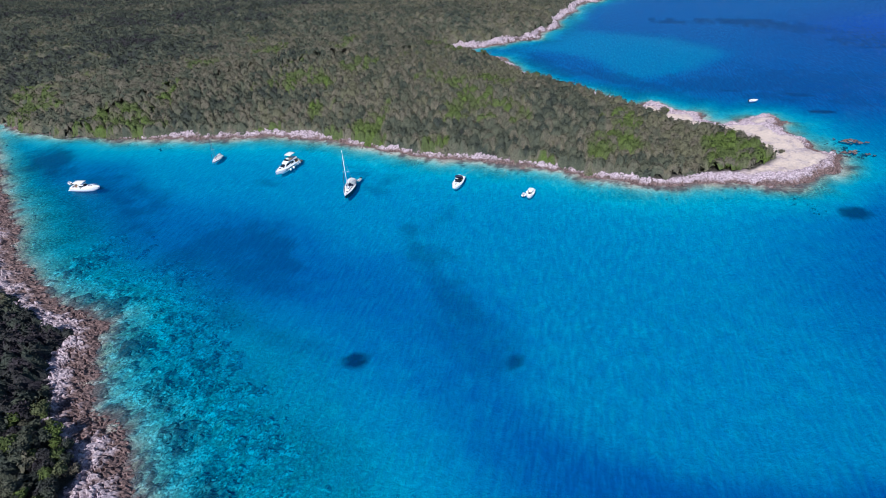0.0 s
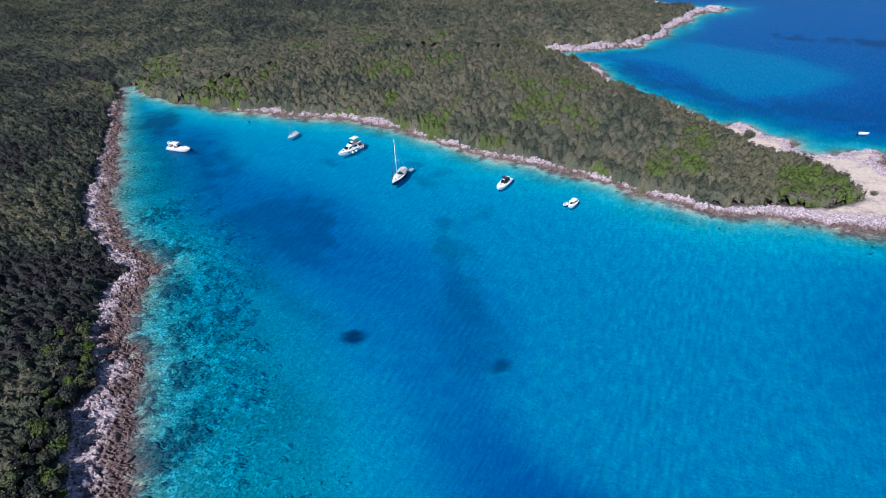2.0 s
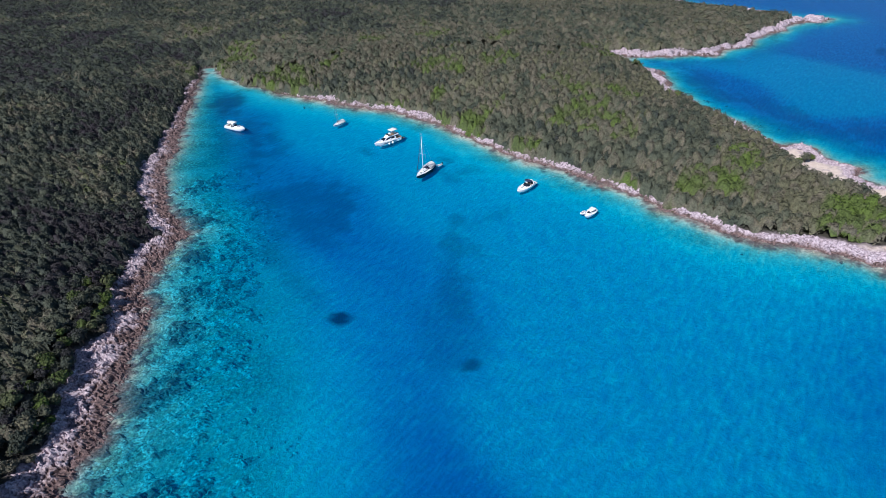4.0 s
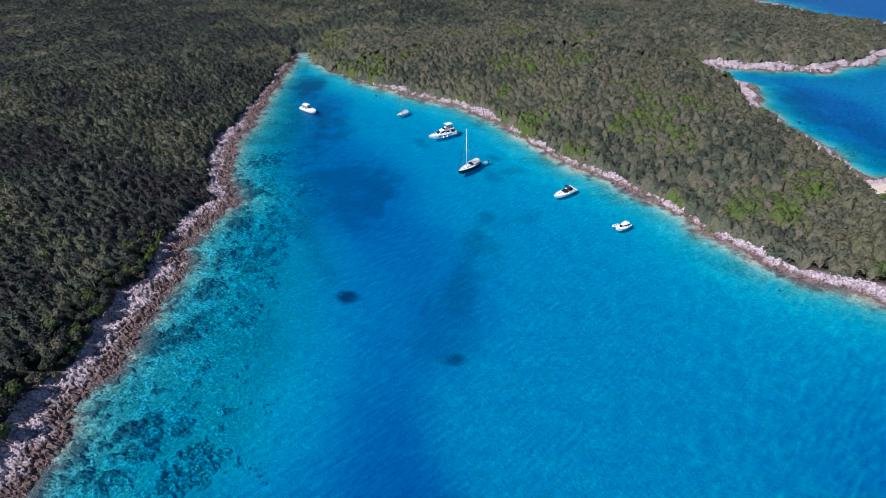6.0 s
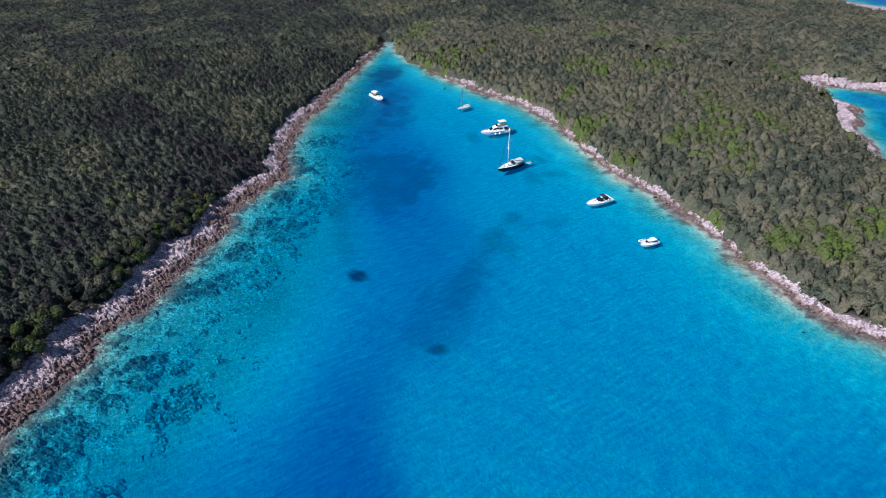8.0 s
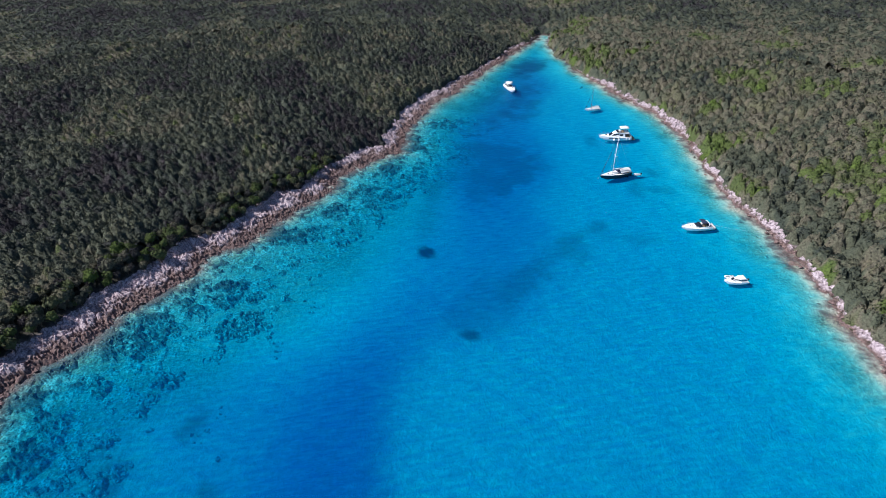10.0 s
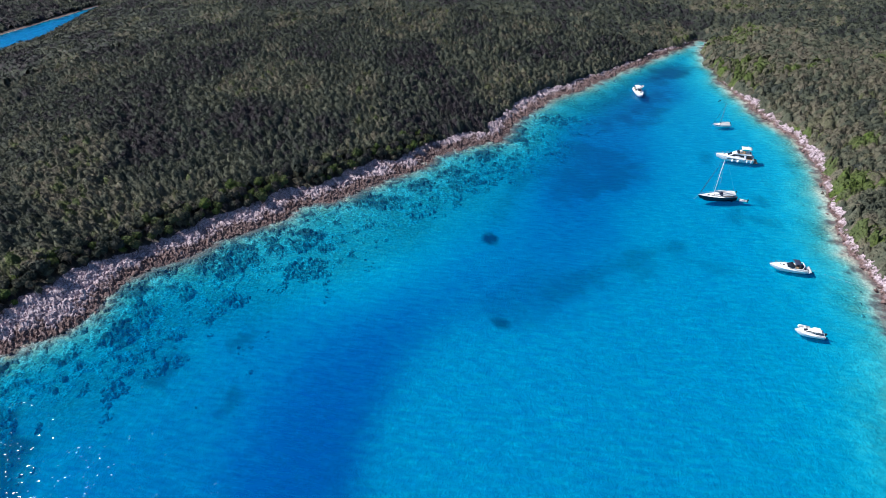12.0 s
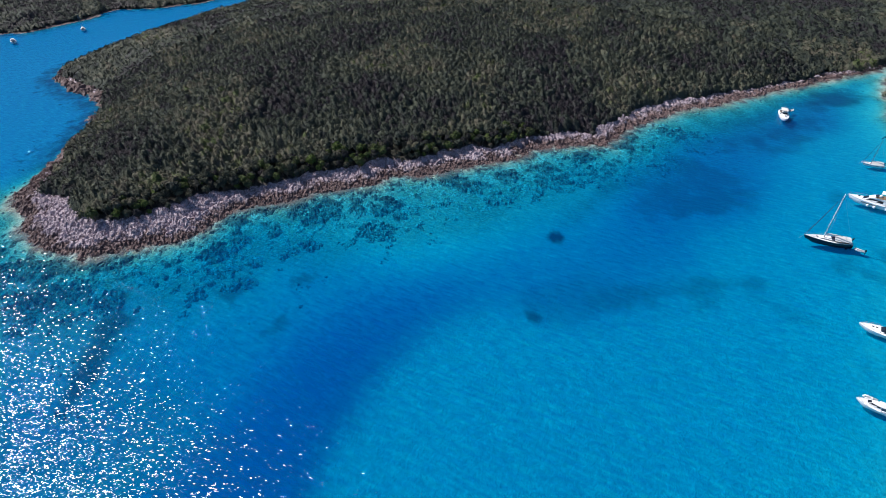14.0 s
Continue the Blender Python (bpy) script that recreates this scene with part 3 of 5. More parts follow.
def crowns(px, py, pz, radius, high, tufts, size, gen):
    """Crowns of leaf tufts over a lumpy core: arrays of vertices, triangles and the tree that each vertex belongs to."""
    n = len(px)
    cv = np.array([(1, 0, 0), (0, 1, 0), (-1, 0, 0), (0, -1, 0), (0, 0, 1), (0, 0, -1)], float)
    cf = np.array([(0, 1, 4), (1, 2, 4), (2, 3, 4), (3, 0, 4), (1, 0, 5), (2, 1, 5), (3, 2, 5), (0, 3, 5)])
    m = len(cv)
    jit = 0.84 * (1 + 0.35 * (gen.random((n, m)) - 0.5))
    core = cv[None] * jit[..., None] * np.stack([radius, radius, high], -1)[:, None]
    core = core + np.stack([px, py, pz + high * 0.95], -1)[:, None]
    cfaces = (cf[None] + (np.arange(n) * m)[:, None, None]).reshape(-1, 3)
    lobes = unit(gen.normal(size=(n, 6, 3)) + (0, 0, 0.5))
    ways = unit(gen.normal(size=(n, tufts, 3)) + (0, 0, 0.55))
    ways[..., 2] = np.where(ways[..., 2] < -0.35, -ways[..., 2], ways[..., 2])
    near = np.einsum("ntk,nlk->ntl", ways, lobes).max(-1)
    reach = 0.62 + 0.42 * np.clip(near, 0, 1) ** 5 + 0.12 * (gen.random((n, tufts)) - 0.5)
    at = ways * reach[..., None] * np.stack([radius, radius, high], -1)[:, None] + np.stack([px, py, pz + high * 0.95], -1)[:, None]
    face = unit(ways + 0.75 * gen.normal(size=ways.shape) + (0, 0, 0.35))
    a = unit(np.cross(face, gen.normal(size=ways.shape)))
    b = np.cross(face, a)
    sz = (size * (0.65 + 0.7 * gen.random((n, tufts))) * (radius / 1.4)[:, None] ** 0.5)[..., None]
    fold = -0.35 * sz * face
    quad = np.stack([at - a * sz + fold, at - b * sz * 0.75, at + a * sz + fold, at + b * sz * 0.75], 2)
    base = n * m
    qi = (base + np.arange(n * tufts) * 4)[:, None]
    tri = np.concatenate([qi + np.array([[0, 1, 3]]), qi + np.array([[1, 2, 3]])])
    verts = np.concatenate([core.reshape(-1, 3), quad.reshape(-1, 3)])
    owner = np.concatenate([np.repeat(np.arange(n), m), np.repeat(np.arange(n), tufts * 4)])
    return verts, np.concatenate([cfaces, tri]), owner


def tree_spots(x0, x1, y0, y1, step, gen):
    u, v = np.meshgrid(np.arange(x0, x1, step), np.arange(y0, y1, step * 0.87))
    u = u + (np.arange(v.shape[0]) % 2)[:, None] * step / 2
    u, v = u.ravel() + step * 0.42 * gen.normal(size=u.size).clip(-1, 1), v.ravel() + step * 0.42 * gen.normal(size=v.size).clip(-1, 1)
    d = past_rock(u, v, shore_distance(u, v))
    ok = (d > -0.2 - 1.2 * smooth(140, 150, v)) & (bare_tip(u, v) < 0.3)
    return u[ok], v[ok], d[ok]


def tree_tone(px, py, d, own, sub):
    """Blue-green, grey-brown and olive stands of oak, with bright green patches near the shore and in hollows; the
    western wood's backlit look is put into its tone.
    """
    green = smooth(0.55, 0.67, fbm(px, py, 19, 3, 3) + 0.10 * smooth(30, 2, d)) * (0.65 + 0.35 * smooth(140, 165, py) * smooth(48, 14, d)) * smooth(320, 250, py)
    east = smooth(140, 165, py) * (0.35 + 0.65 * smooth(-270, -120, px))
    stand = fbm(px, py, 22, 3, 5) - 0.5
    # paler mix in the east; backlit shade painted as darker tone in the west
    t = 0.15 + 0.28 * east + 0.55 * stand + 0.34 * (own[..., 1] - 0.45) + 0.10 * (sub[..., 1] - 0.5)
    return np.clip(np.clip(t, 0, 0.42 + 0.17 * east) + green * (0.14 + 0.35 * own[..., 2]), 0, 1)


def in_view(px, py):
    """The land that the flight overlooks."""
    return (py > -560) & (py < 580) & ((py > -240 + 0.75 * (-px - 200)) | (px > -200) | ((py < -270) & (px > -430)) | ((px > -400) & (py > -300))) & ((py < 430 + 0.6 * (px + 520)) | (px > -200))


def single_zone(px, py, d):
    """The stretch of the western shore where every tree stands as its own."""
    return (px > -96) & (px < 26) & (py < 75) & (py > -46) & (d < 6.5)


gen = np.random.default_rng(21)
LAND_EDGE = np.minimum(past_rock(gx, gy, gd), np.where((gx > 14) & (gy > 150) & (gy < 240), inland(gx, gy, TIP_WOOD) + 2.2 * (fbm(gx, gy, 5, 3, 2) - 0.5), 99.0))


def canopy(px, py):
    """Height of the leaf canopy over the ground, how far a spot is out on its crown, the way outwards and numbers of the crown."""
    wx, wy = px + 1.3 * (fbm(px, py, 3.5, 2, 0) - 0.5), py + 1.3 * (fbm(px, py, 3.5, 2, 3) - 0.5)
    small, large = worley(wx, wy, 2.2, 31), worley(wx, wy, 3.1, 33)
    east = py > 167 - 0.32 * (px + 262) + 6 * (fbm(px, py, 9, 2, 2) - 0.5)
    f1, f2, ou, ov = (np.where(east, large[k], small[k]) for k in (0, 1, 3, 4))
    own = np.where(east[..., None], large[2], small[2])
    g1, g2, sub, su, sv = worley(wx, wy, 1.15, 32)
    dome = np.sqrt(np.clip(1 - (f1 / 0.8) ** 2, 0, 1)) * smooth(0.0, 0.28, f2 - f1)
    twig = np.sqrt(np.clip(1 - (g1 / 0.85) ** 2, 0, 1))
    high = 0.55 + 1.0 * own[..., 0] ** 1.5 * smooth(0.1, 0.5, dome) + (1.1 + 0.6 * own[..., 1]) * (1 + 0.45 * east) * dome + 0.75 * twig * (0.35 + sub[..., 0]) * smooth(0.15, 0.6, dome) + 2.0 * (fbm(px, py, 8, 3, 1) - 0.5)
    edge = sample(LAND_EDGE, px, py)
    return high * (0.05 + 0.95 * smooth(-0.6, 1.6, edge)), dome, -ou - 0.5 * su, -ov - 0.5 * sv, own, sub, edge


def wooded(px, py, far):
    """Whether the common wood covers a spot, near or far."""
    edge = sample(LAND_EDGE, px, py)
    reach = np.hypot(px + 20, py - 60)
    ok = (edge > -0.3 - 0.8 * smooth(140, 150, py)) & (sample(gtip, px, py) < 0.4) & in_view(px, py) & ~single_zone(px, py, edge + 1.6)
    return ok & ((reach > 215) if far else (reach <= 215))


def wood(x0, x1, y0, y1, step, leaf_step, size, far):
    """The leaf mass of the wood as a lumpy sheet, with tufts of leaves standing out of it."""
    xs, ys = np.arange(x0, x1, step), np.arange(y0, y1, step)
    X, Y = np.meshgrid(xs, ys)
    x, y = X.ravel() + 0.3 * step * (gen.random(X.size) - 0.5), Y.ravel() + 0.3 * step * (gen.random(X.size) - 0.5)
    use = wooded(x, y, far)
    order = np.full(len(x), -1)
    order[use] = np.arange(use.sum())
    n = np.arange(X.size).reshape(X.shape)
    q = np.stack([n[:-1, :-1], n[:-1, 1:], n[1:, 1:], n[1:, :-1]], -1).reshape(-1, 4)
    q = order[q[use[q].all(1)]]
    x, y = x[use], y[use]
    high, dome, ou, ov, own, sub, edge = canopy(x, y)
    sheet = np.stack([x, y, ground_height(x, y) + high - 0.3], 1)
    tones = tree_tone(x, y, edge, own, sub)
    u, v = np.meshgrid(np.arange(x0, x1, leaf_step), np.arange(y0, y1, leaf_step))
    u, v = u.ravel() + leaf_step * (gen.random(u.size) - 0.5), v.ravel() + leaf_step * (gen.random(u.size) - 0.5)
    ok = wooded(u, v, far)
    u, v = u[ok], v[ok]
    high, dome, ou, ov, own, sub, edge = canopy(u, v)
    ok = gen.random(len(u)) < 0.05 + 1.0 * dome
    u, v, high, dome, ou, ov, own, sub, edge = (a[ok] for a in (u, v, high, dome, ou, ov, own, sub, edge))
    m = len(u)
    at = np.stack([u, v, ground_height(u, v) + high - 0.1 + 0.35 * gen.random(m) * dome], -1)
    face = unit(np.stack([1.1 * ou, 1.1 * ov, np.full(m, 0.5)], -1) + 0.36 * gen.normal(size=(m, 3)))
    a = unit(np.cross(face, gen.normal(size=(m, 3))))
    b = np.cross(face, a)
    sz = (size * (0.6 + 0.8 * gen.random(m)))[:, None]
    quad = np.stack([at - a * sz - 0.35 * sz * face, at - b * sz * 0.7, at + a * sz - 0.35 * sz * face, at + b * sz * 0.7], 1)
    leaf = len(sheet) + np.arange(m * 4).reshape(-1, 4)
    leaf_tone = tree_tone(u, v, edge, own, sub)
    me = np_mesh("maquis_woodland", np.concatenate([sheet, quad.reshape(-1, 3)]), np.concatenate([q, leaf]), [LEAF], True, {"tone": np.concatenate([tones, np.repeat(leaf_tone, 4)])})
    return tagged(new("maquis_woodland", me), "dense grey-green evergreen maquis covering the hills", "woodland", kind="stuff")


wood(-236, 110, -156, 276, 0.68, 0.43, 0.31, False)
wood(-590, 110, -540, 575, 1.35, 0.68, 0.43, True)
tx, ty, td = tree_spots(-100, 30, -50, 80, 1.95, gen)
single = single_zone(tx, ty, td)
tx, ty, td = tx[single], ty[single], td[single]
radius = 1.0 * (0.9 + 0.6 * gen.random(len(tx)) + 0.6 * (gen.random(len(tx)) < 0.14)) * smooth(-10, 2.5, td)
tz = ground_height(tx, ty) + 0.4 + 0.6 * gen.random(len(tx))


def shore_tree(seed):
    """One evergreen oak: a leaning forked trunk and a ragged crown of leaf tufts."""
    g = np.random.default_rng(seed)
    r = 1.3 + 0.2 * g.random()
    h = r * (0.9 + 0.3 * g.random())
    root = new("tree")
    root.empty_display_size = 0.3
    bm = bmesh.new()
    for k in range(3):
        q = 2 * math.pi * (k / 3 + 0.2 * g.random())
        pts = [Vector((0, 0, -0.4)), Vector((0.05 * math.cos(q), 0.05 * math.sin(q), 0.5)), Vector((0.45 * r * math.cos(q), 0.45 * r * math.sin(q), 0.5 + h * 0.8))]
        rings = [[p + Vector((math.cos(a), math.sin(a), 0)) * w for a in [2 * math.pi * i / 6 for i in range(6)]] for p, w in zip(pts, (0.17, 0.12, 0.05))]
        rows = [[bm.verts.new(p) for p in ring] for ring in rings]
        for a, b in zip(rows, rows[1:]):
            for i in range(6):
                bm.faces.new((a[i], a[(i + 1) % 6], b[(i + 1) % 6], b[i]))
    me = bpy.data.meshes.new("trunk")
    bm.to_mesh(me)
    bm.free()
    me.materials.append(BARK)
    new("trunk", me).parent = root
    v, f, _ = crowns(np.array([0.0]), np.array([0.0]), np.array([0.55]), np.array([r]), np.array([h]), 170, 0.20, g)
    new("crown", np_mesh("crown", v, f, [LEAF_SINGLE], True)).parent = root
    return tagged(root, "rounded evergreen oak shrub at the edge of the rocks", "tree", "shore trees")


models = [shore_tree(100 + k) for k in range(7)]
spots = np.arange(len(tx))
sizes = []
for n, i in enumerate(spots):
    turn = gen.random() * 360
    m = pose(tx[i], ty[i], tz[i] - 0.6, 0, 0, turn)
    if n < len(models):
        one = models[n]
        one.matrix_basis = m
    else:
        one = copy_thing(models[n % len(models)], m)
        one.scale = (1, 1, 1)
    sizes.append((one, float(radius[i] / 1.4)))
for one, k in sizes:
    one.scale = (k, k, k)

# ---------------------------------------------------------------- rocks
def rock_shapes(n, sub, gen):
    """Angular blocks: spheres cut flat by random planes."""
    v, f = icosphere(sub)
    out = np.repeat(v[None], n, 0)
    for _ in range(12):
        way = unit(gen.normal(size=(n, 3)))
        cut = 0.38 + 0.4 * gen.random((n, 1))
        over = np.clip(np.einsum("nvk,nk->nv", out, way) - cut, 0, None)
        out = out - over[..., None] * way[:, None]
    return out, f


def rock_spots(x0, x1, y0, y1, step, gen):
    u, v = np.meshgrid(np.arange(x0, x1, step), np.arange(y0, y1, step))
    u, v = u.ravel() + step * (gen.random(u.size) - 0.5), v.ravel() + step * (gen.random(u.size) - 0.5)
    return u, v, shore_distance(u, v)


def place_rocks(px, py, size, gen, sub):
    n = len(px)
    v, f = rock_shapes(n, sub, gen)
    v = v * (size[:, None] * np.stack([0.8 + 0.6 * gen.random(n), 0.6 + 0.4 * gen.random(n), 0.45 + 0.4 * gen.random(n)], -1))[:, None]
    q = 0.9 + 0.5 * gen.normal(size=n)
    c, s = np.cos(q)[:, None], np.sin(q)[:, None]
    tilt = 0.35 * gen.normal(size=n)[:, None]
    x, y, z = v[..., 0], v[..., 1], v[..., 2] + tilt * v[..., 1]
    x, y = x * c - y * s, x * s + y * c
    z = z + (ground_height(px, py) + 0.3 + 0.12 * size)[:, None]
    verts = np.stack([x + px[:, None], y + py[:, None], z], -1)
    m = v.shape[1]
    return verts.reshape(-1, 3), (f[None] + (np.arange(n) * m)[:, None, None]).reshape(-1, 3)


def outcrop(name, x0, x1, y0, y1, step):
    """Fissured limestone ledges along the shore, block by block."""
    xs, ys = np.arange(x0, x1, step), np.arange(y0, y1, step)
    X, Y = np.meshgrid(xs, ys)
    x, y = X.ravel(), Y.ravel()
    d = shore_distance(x, y)
    land = past_rock(x, y, d)
    tip = bare_tip(x, y)
    low = np.where((y > 140) & (y < 212) & (x < 55), -1.4, np.where(y < 100, -4.4, np.where((y > 212) & (y < 300), -5.0, -2.6)))
    use = (d > low) & ((land < 1.6) | ((tip > 0.4) & (d < 6)))
    order = np.full(len(x), -1)
    order[use] = np.arange(use.sum())
    n = np.arange(X.size).reshape(X.shape)
    q = np.stack([n[:-1, :-1], n[:-1, 1:], n[1:, 1:], n[1:, :-1]], -1).reshape(-1, 4)
    q = order[q[use[q].all(1)]]
    x, y, d, land, tip = x[use], y[use], d[use], land[use], tip[use]
    wx, wy = x + 1.2 * (fbm(x, y, 2.5, 2, 0) - 0.5), y + 1.2 * (fbm(x, y, 2.5, 2, 3) - 0.5)
    ru, rv = 0.8 * wx + 0.6 * wy, -0.6 * wx + 0.8 * wy
    f1, f2, own, ou, ov = worley(ru, rv * 1.5, 1.75, 11)
    g1, g2, sub, su, sv = worley(ru, rv * 1.3, 0.85, 12)
    relief = 0.15 + 0.6 * own[..., 0] ** 1.5 + 0.4 * (own[..., 1] - 0.5) * ou + 0.45 * (own[..., 2] - 0.4) * ov + 0.5 * (fbm(x, y, 5.0, 3, 2) - 0.4)
    relief = relief + 0.30 * sub[..., 0] + 0.3 * (sub[..., 1] - 0.5) * su
    relief = 0.35 * relief + 0.65 * 0.26 * np.round(relief / 0.26 + 0.5 * (fbm(x, y, 1.4, 2, 5) - 0.5))
    h1, h2, big, hu, hv = worley(ru, rv * 1.6, 5.0, 14)
    far = np.maximum(smooth(280, 305, y), 0.8 * smooth(-105, -125, y))
    relief = relief + far * (1.7 * big[..., 0] - 0.6 + 1.2 * (big[..., 1] - 0.5) * hu)
    crack = far * 1.4 * smooth(0.22, 0.0, h2 - h1) + smooth(0.16, 0.0, f2 - f1) * 0.75 + smooth(0.15, 0.0, g2 - g1) * 0.28
    fade = smooth(low[use], 0.2, d) * np.maximum(smooth(1.6, -0.2, land), (tip > 0.4) * smooth(5.5, 2.5, d + 3 * (fbm(x, y, 5, 2, 3) - 0.5)))
    z = ground_height(x, y) + (relief - crack) * (0.25 + 0.75 * fade) - 0.5 * (1 - fade) + 0.1 * (fbm(x, y, 0.7, 2, 4) - 0.5)
    ob = new(name, np_mesh(name, np.stack([x, y, z], 1), q, [ROCK], False, {"dry": 0.75 * smooth(140, 150, y) * smooth(75, 60, x) * smooth(225, 212, y) + 0.15 * smooth(140, 130, y) - 1.6 * smooth(-74, -88, y) + 1.1 * smooth(290, 310, y) - 0.35 * smooth(66, 76, x) * smooth(140, 150, y)}))
    return tagged(ob, "fissured pinkish limestone ledges stained brown at the water line", "rocks", kind="stuff")


for x0, x1, y0, y1, step in ((-120, 40, -100, 85, 0.32), (-275, -120, 60, 185, 0.5), (-120, 100, 145, 240, 0.42), (-75, 40, 240, 330, 0.9), (-75, 30, 330, 475, 1.2), (-75, 30, -225, -100, 0.8)):
    outcrop("rock_outcrop", x0, x1, y0, y1, step)


def shelf_reef(x0, x1, y0, y1, step):
    """Broken rock flats under water off the western shore."""
    xs, ys = np.arange(x0, x1, step), np.arange(y0, y1, step)
    X, Y = np.meshgrid(xs, ys)
    x, y = X.ravel(), Y.ravel()
    d = shore_distance(x, y)
    use = (d > -44) & (d < -0.8)
    order = np.full(len(x), -1)
    order[use] = np.arange(use.sum())
    n = np.arange(X.size).reshape(X.shape)
    q = np.stack([n[:-1, :-1], n[:-1, 1:], n[1:, 1:], n[1:, :-1]], -1).reshape(-1, 4)
    q = order[q[use[q].all(1)]]
    x, y, d = x[use], y[use], d[use]
    wx, wy = x + 1.5 * (fbm(x, y, 3, 2, 0) - 0.5), y + 1.5 * (fbm(x, y, 3, 2, 3) - 0.5)
    ru, rv = 0.5 * wx + 0.87 * wy, -0.87 * wx + 0.5 * wy
    f1, f2, own, ou, ov = worley(ru, rv * 1.6, 1.9, 13)
    g1, g2, sub, su, sv = worley(ru, rv * 1.3, 0.95, 15)
    cover = fbm(x, y, 8, 3, 5) - 0.58 + 0.06 * smooth(-26, -4, d)
    px, py = x + 4 * (fbm(x, y, 5, 3, 2) - 0.5), y + 4 * (fbm(x, y, 5, 3, 4) - 0.5)
    for cx, cy, r in ROCK_PATCHES:
        cover = np.maximum(cover, 0.30 * smooth(1.35, 0.4, np.hypot(px - cx, py - cy) / r) + 0.25 * (fbm(x, y, 3, 2, 1) - 0.5))
    cover = cover - 0.55 * smooth(-26, -43, d)
    amount = smooth(-0.02, 0.18, cover + 0.12 * (own[..., 2] - 0.5) + 0.25 * (fbm(x, y, 2.2, 2, 3) - 0.5))
    relief = 0.8 * own[..., 0] ** 2 + 0.6 * (own[..., 1] - 0.5) * ou + 0.40 * sub[..., 0] + 0.35 * (sub[..., 1] - 0.5) * su
    relief = relief - 0.40 * smooth(0.3, 0, f2 - f1) - 0.22 * smooth(0.25, 0, g2 - g1)
    lumps = fbm(x + 0.4 * ou, y + 0.4 * ov, 1.3, 2, 1) - 0.5
    flat = smooth(-40, -16, d + 10 * (fbm(x, y, 9, 2, 0) - 0.5))
    z = ground_height(x, y) - 0.55 * (1 - flat) + 1.15 * lumps * (0.25 + 0.75 * flat) + 0.85 * amount * (0.35 + relief)
    z = np.minimum(z, -0.06)
    # the mask colours fissures and low lumps dark, as shade and weed together
    return tagged(new("shelf_reef", np_mesh("shelf_reef", np.stack([x, y, z], 1), q, [ROCK], False, {"weed_shade": np.clip((0.06 + 0.5 * amount) * smooth(0.3, 0.05, f2 - f1) + (0.06 + 0.3 * amount) * smooth(0.25, 0.0, g2 - g1) + (0.2 + 0.35 * amount) * smooth(-0.02, -0.2, lumps) + 0.22 * amount * smooth(0.7, 0.1, own[..., 0]), 0, 0.8)})), "weedy broken rock flats in shallow water", "rocks", kind="stuff")


ROCK_PATCHES = [(-31.5, 18.5, 5.0), (-29, 25, 2.2), (-20, 25, 5), (-18, 21, 3), (-17, 31, 2.5), (-25, 37.5, 3.5), (-11, 32, 2.5), (-53, 29, 4), (-55, 36.5, 4), (-50, 46, 2.5), (-24.6, 12, 2.5), (-10, 20, 3), (-22, 4.7, 3), (-16, 4, 5), (-4, 11, 3), (-4, -2, 2.5), (5, 22.7, 2.2), (11, 20, 2.2), (17, 25, 2.2), (17.6, 7.3, 3), (24.5, 25.5, 2.8), (26, 21, 2.2), (7.5, 10.6, 1.8),
                (38, -17, 4), (44, -7, 4), (49, -3, 3), (53.7, -1, 4), (61, 5, 3), (58, -7, 2.5), (32.7, 3.7, 3), (43, -50, 5), (47, -34, 6), (40, -28, 5), (38, -42, 5), (-66, 44, 4), (-77, 54, 4), (-92, 62, 4), (-128, 84, 4), (66, 148, 6), (86, 190, 6), (92, 197, 4), (92, 186, 4), (-8, 258, 8), (14, 243, 6)]
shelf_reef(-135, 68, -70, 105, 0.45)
rg = np.random.default_rng(5)
ux, uy, ud = rock_spots(-300, 100, -200, 350, 0.95, rg)
band = past_rock(ux, uy, ud)
ok = (ud > -1.8) & (band < 1.0) & (rg.random(len(ux)) < np.where(ud > 0.3, 0.12, 0.26)) & (bare_tip(ux, uy) * smooth(6, 9, ud) < 0.5)
ux, uy, ud = ux[ok], uy[ok], ud[ok]
size = 0.22 + 0.75 * rg.random(len(ux)) ** 2.6
named = (uy < 60) & (ux > -80) & (ux < 34) & (uy > -60) & (size > 0.36)
v, f = place_rocks(ux[~named], uy[~named], size[~named], rg, 1)
tagged(new("shore_rocks", np_mesh("shore_rocks", v, f, [ROCK], False)), "broken pale limestone rocks along the water line", "rocks", kind="stuff")
blocks = []
for k in range(8):
    bv, bf = rock_shapes(1, 2, rg)
    blocks.append(np_mesh("boulder", bv[0] * np.array([1.1, 0.8, 0.55]), bf, [ROCK], False))
for n, i in enumerate(np.flatnonzero(named)[:300]):
    ob = new("boulder", blocks[n % 8])
    ob.parent = ground
    ob.matrix_basis = pose(ux[i], uy[i], float(ground_height(ux[i], uy[i])[0]) + 0.45, *(12 * rg.normal(size=2)), rg.random() * 360) @ Matrix.Scale(float(size[i]), 4)

# sunken rocks on the shelf
ux, uy, ud = rock_spots(-290, 110, -110, 260, 0.95, rg)
chance = 0.10 * smooth(-12, -2, ud) * (0.25 + 0.75 * south_side(ux, uy))
wx, wy = ux + 4 * (fbm(ux, uy, 5, 3, 2) - 0.5), uy + 4 * (fbm(ux, uy, 5, 3, 4) - 0.5)
for cx, cy, r in ROCK_PATCHES:
    chance = np.maximum(chance, 0.8 * smooth(1.3, 0.5, np.hypot(wx - cx, wy - cy) / r) * smooth(0.35, 0.6, fbm(ux, uy, 3.5, 2, 1)))
ok = (ud < -1.2) & (ud > -60) & (rg.random(len(ux)) < chance)
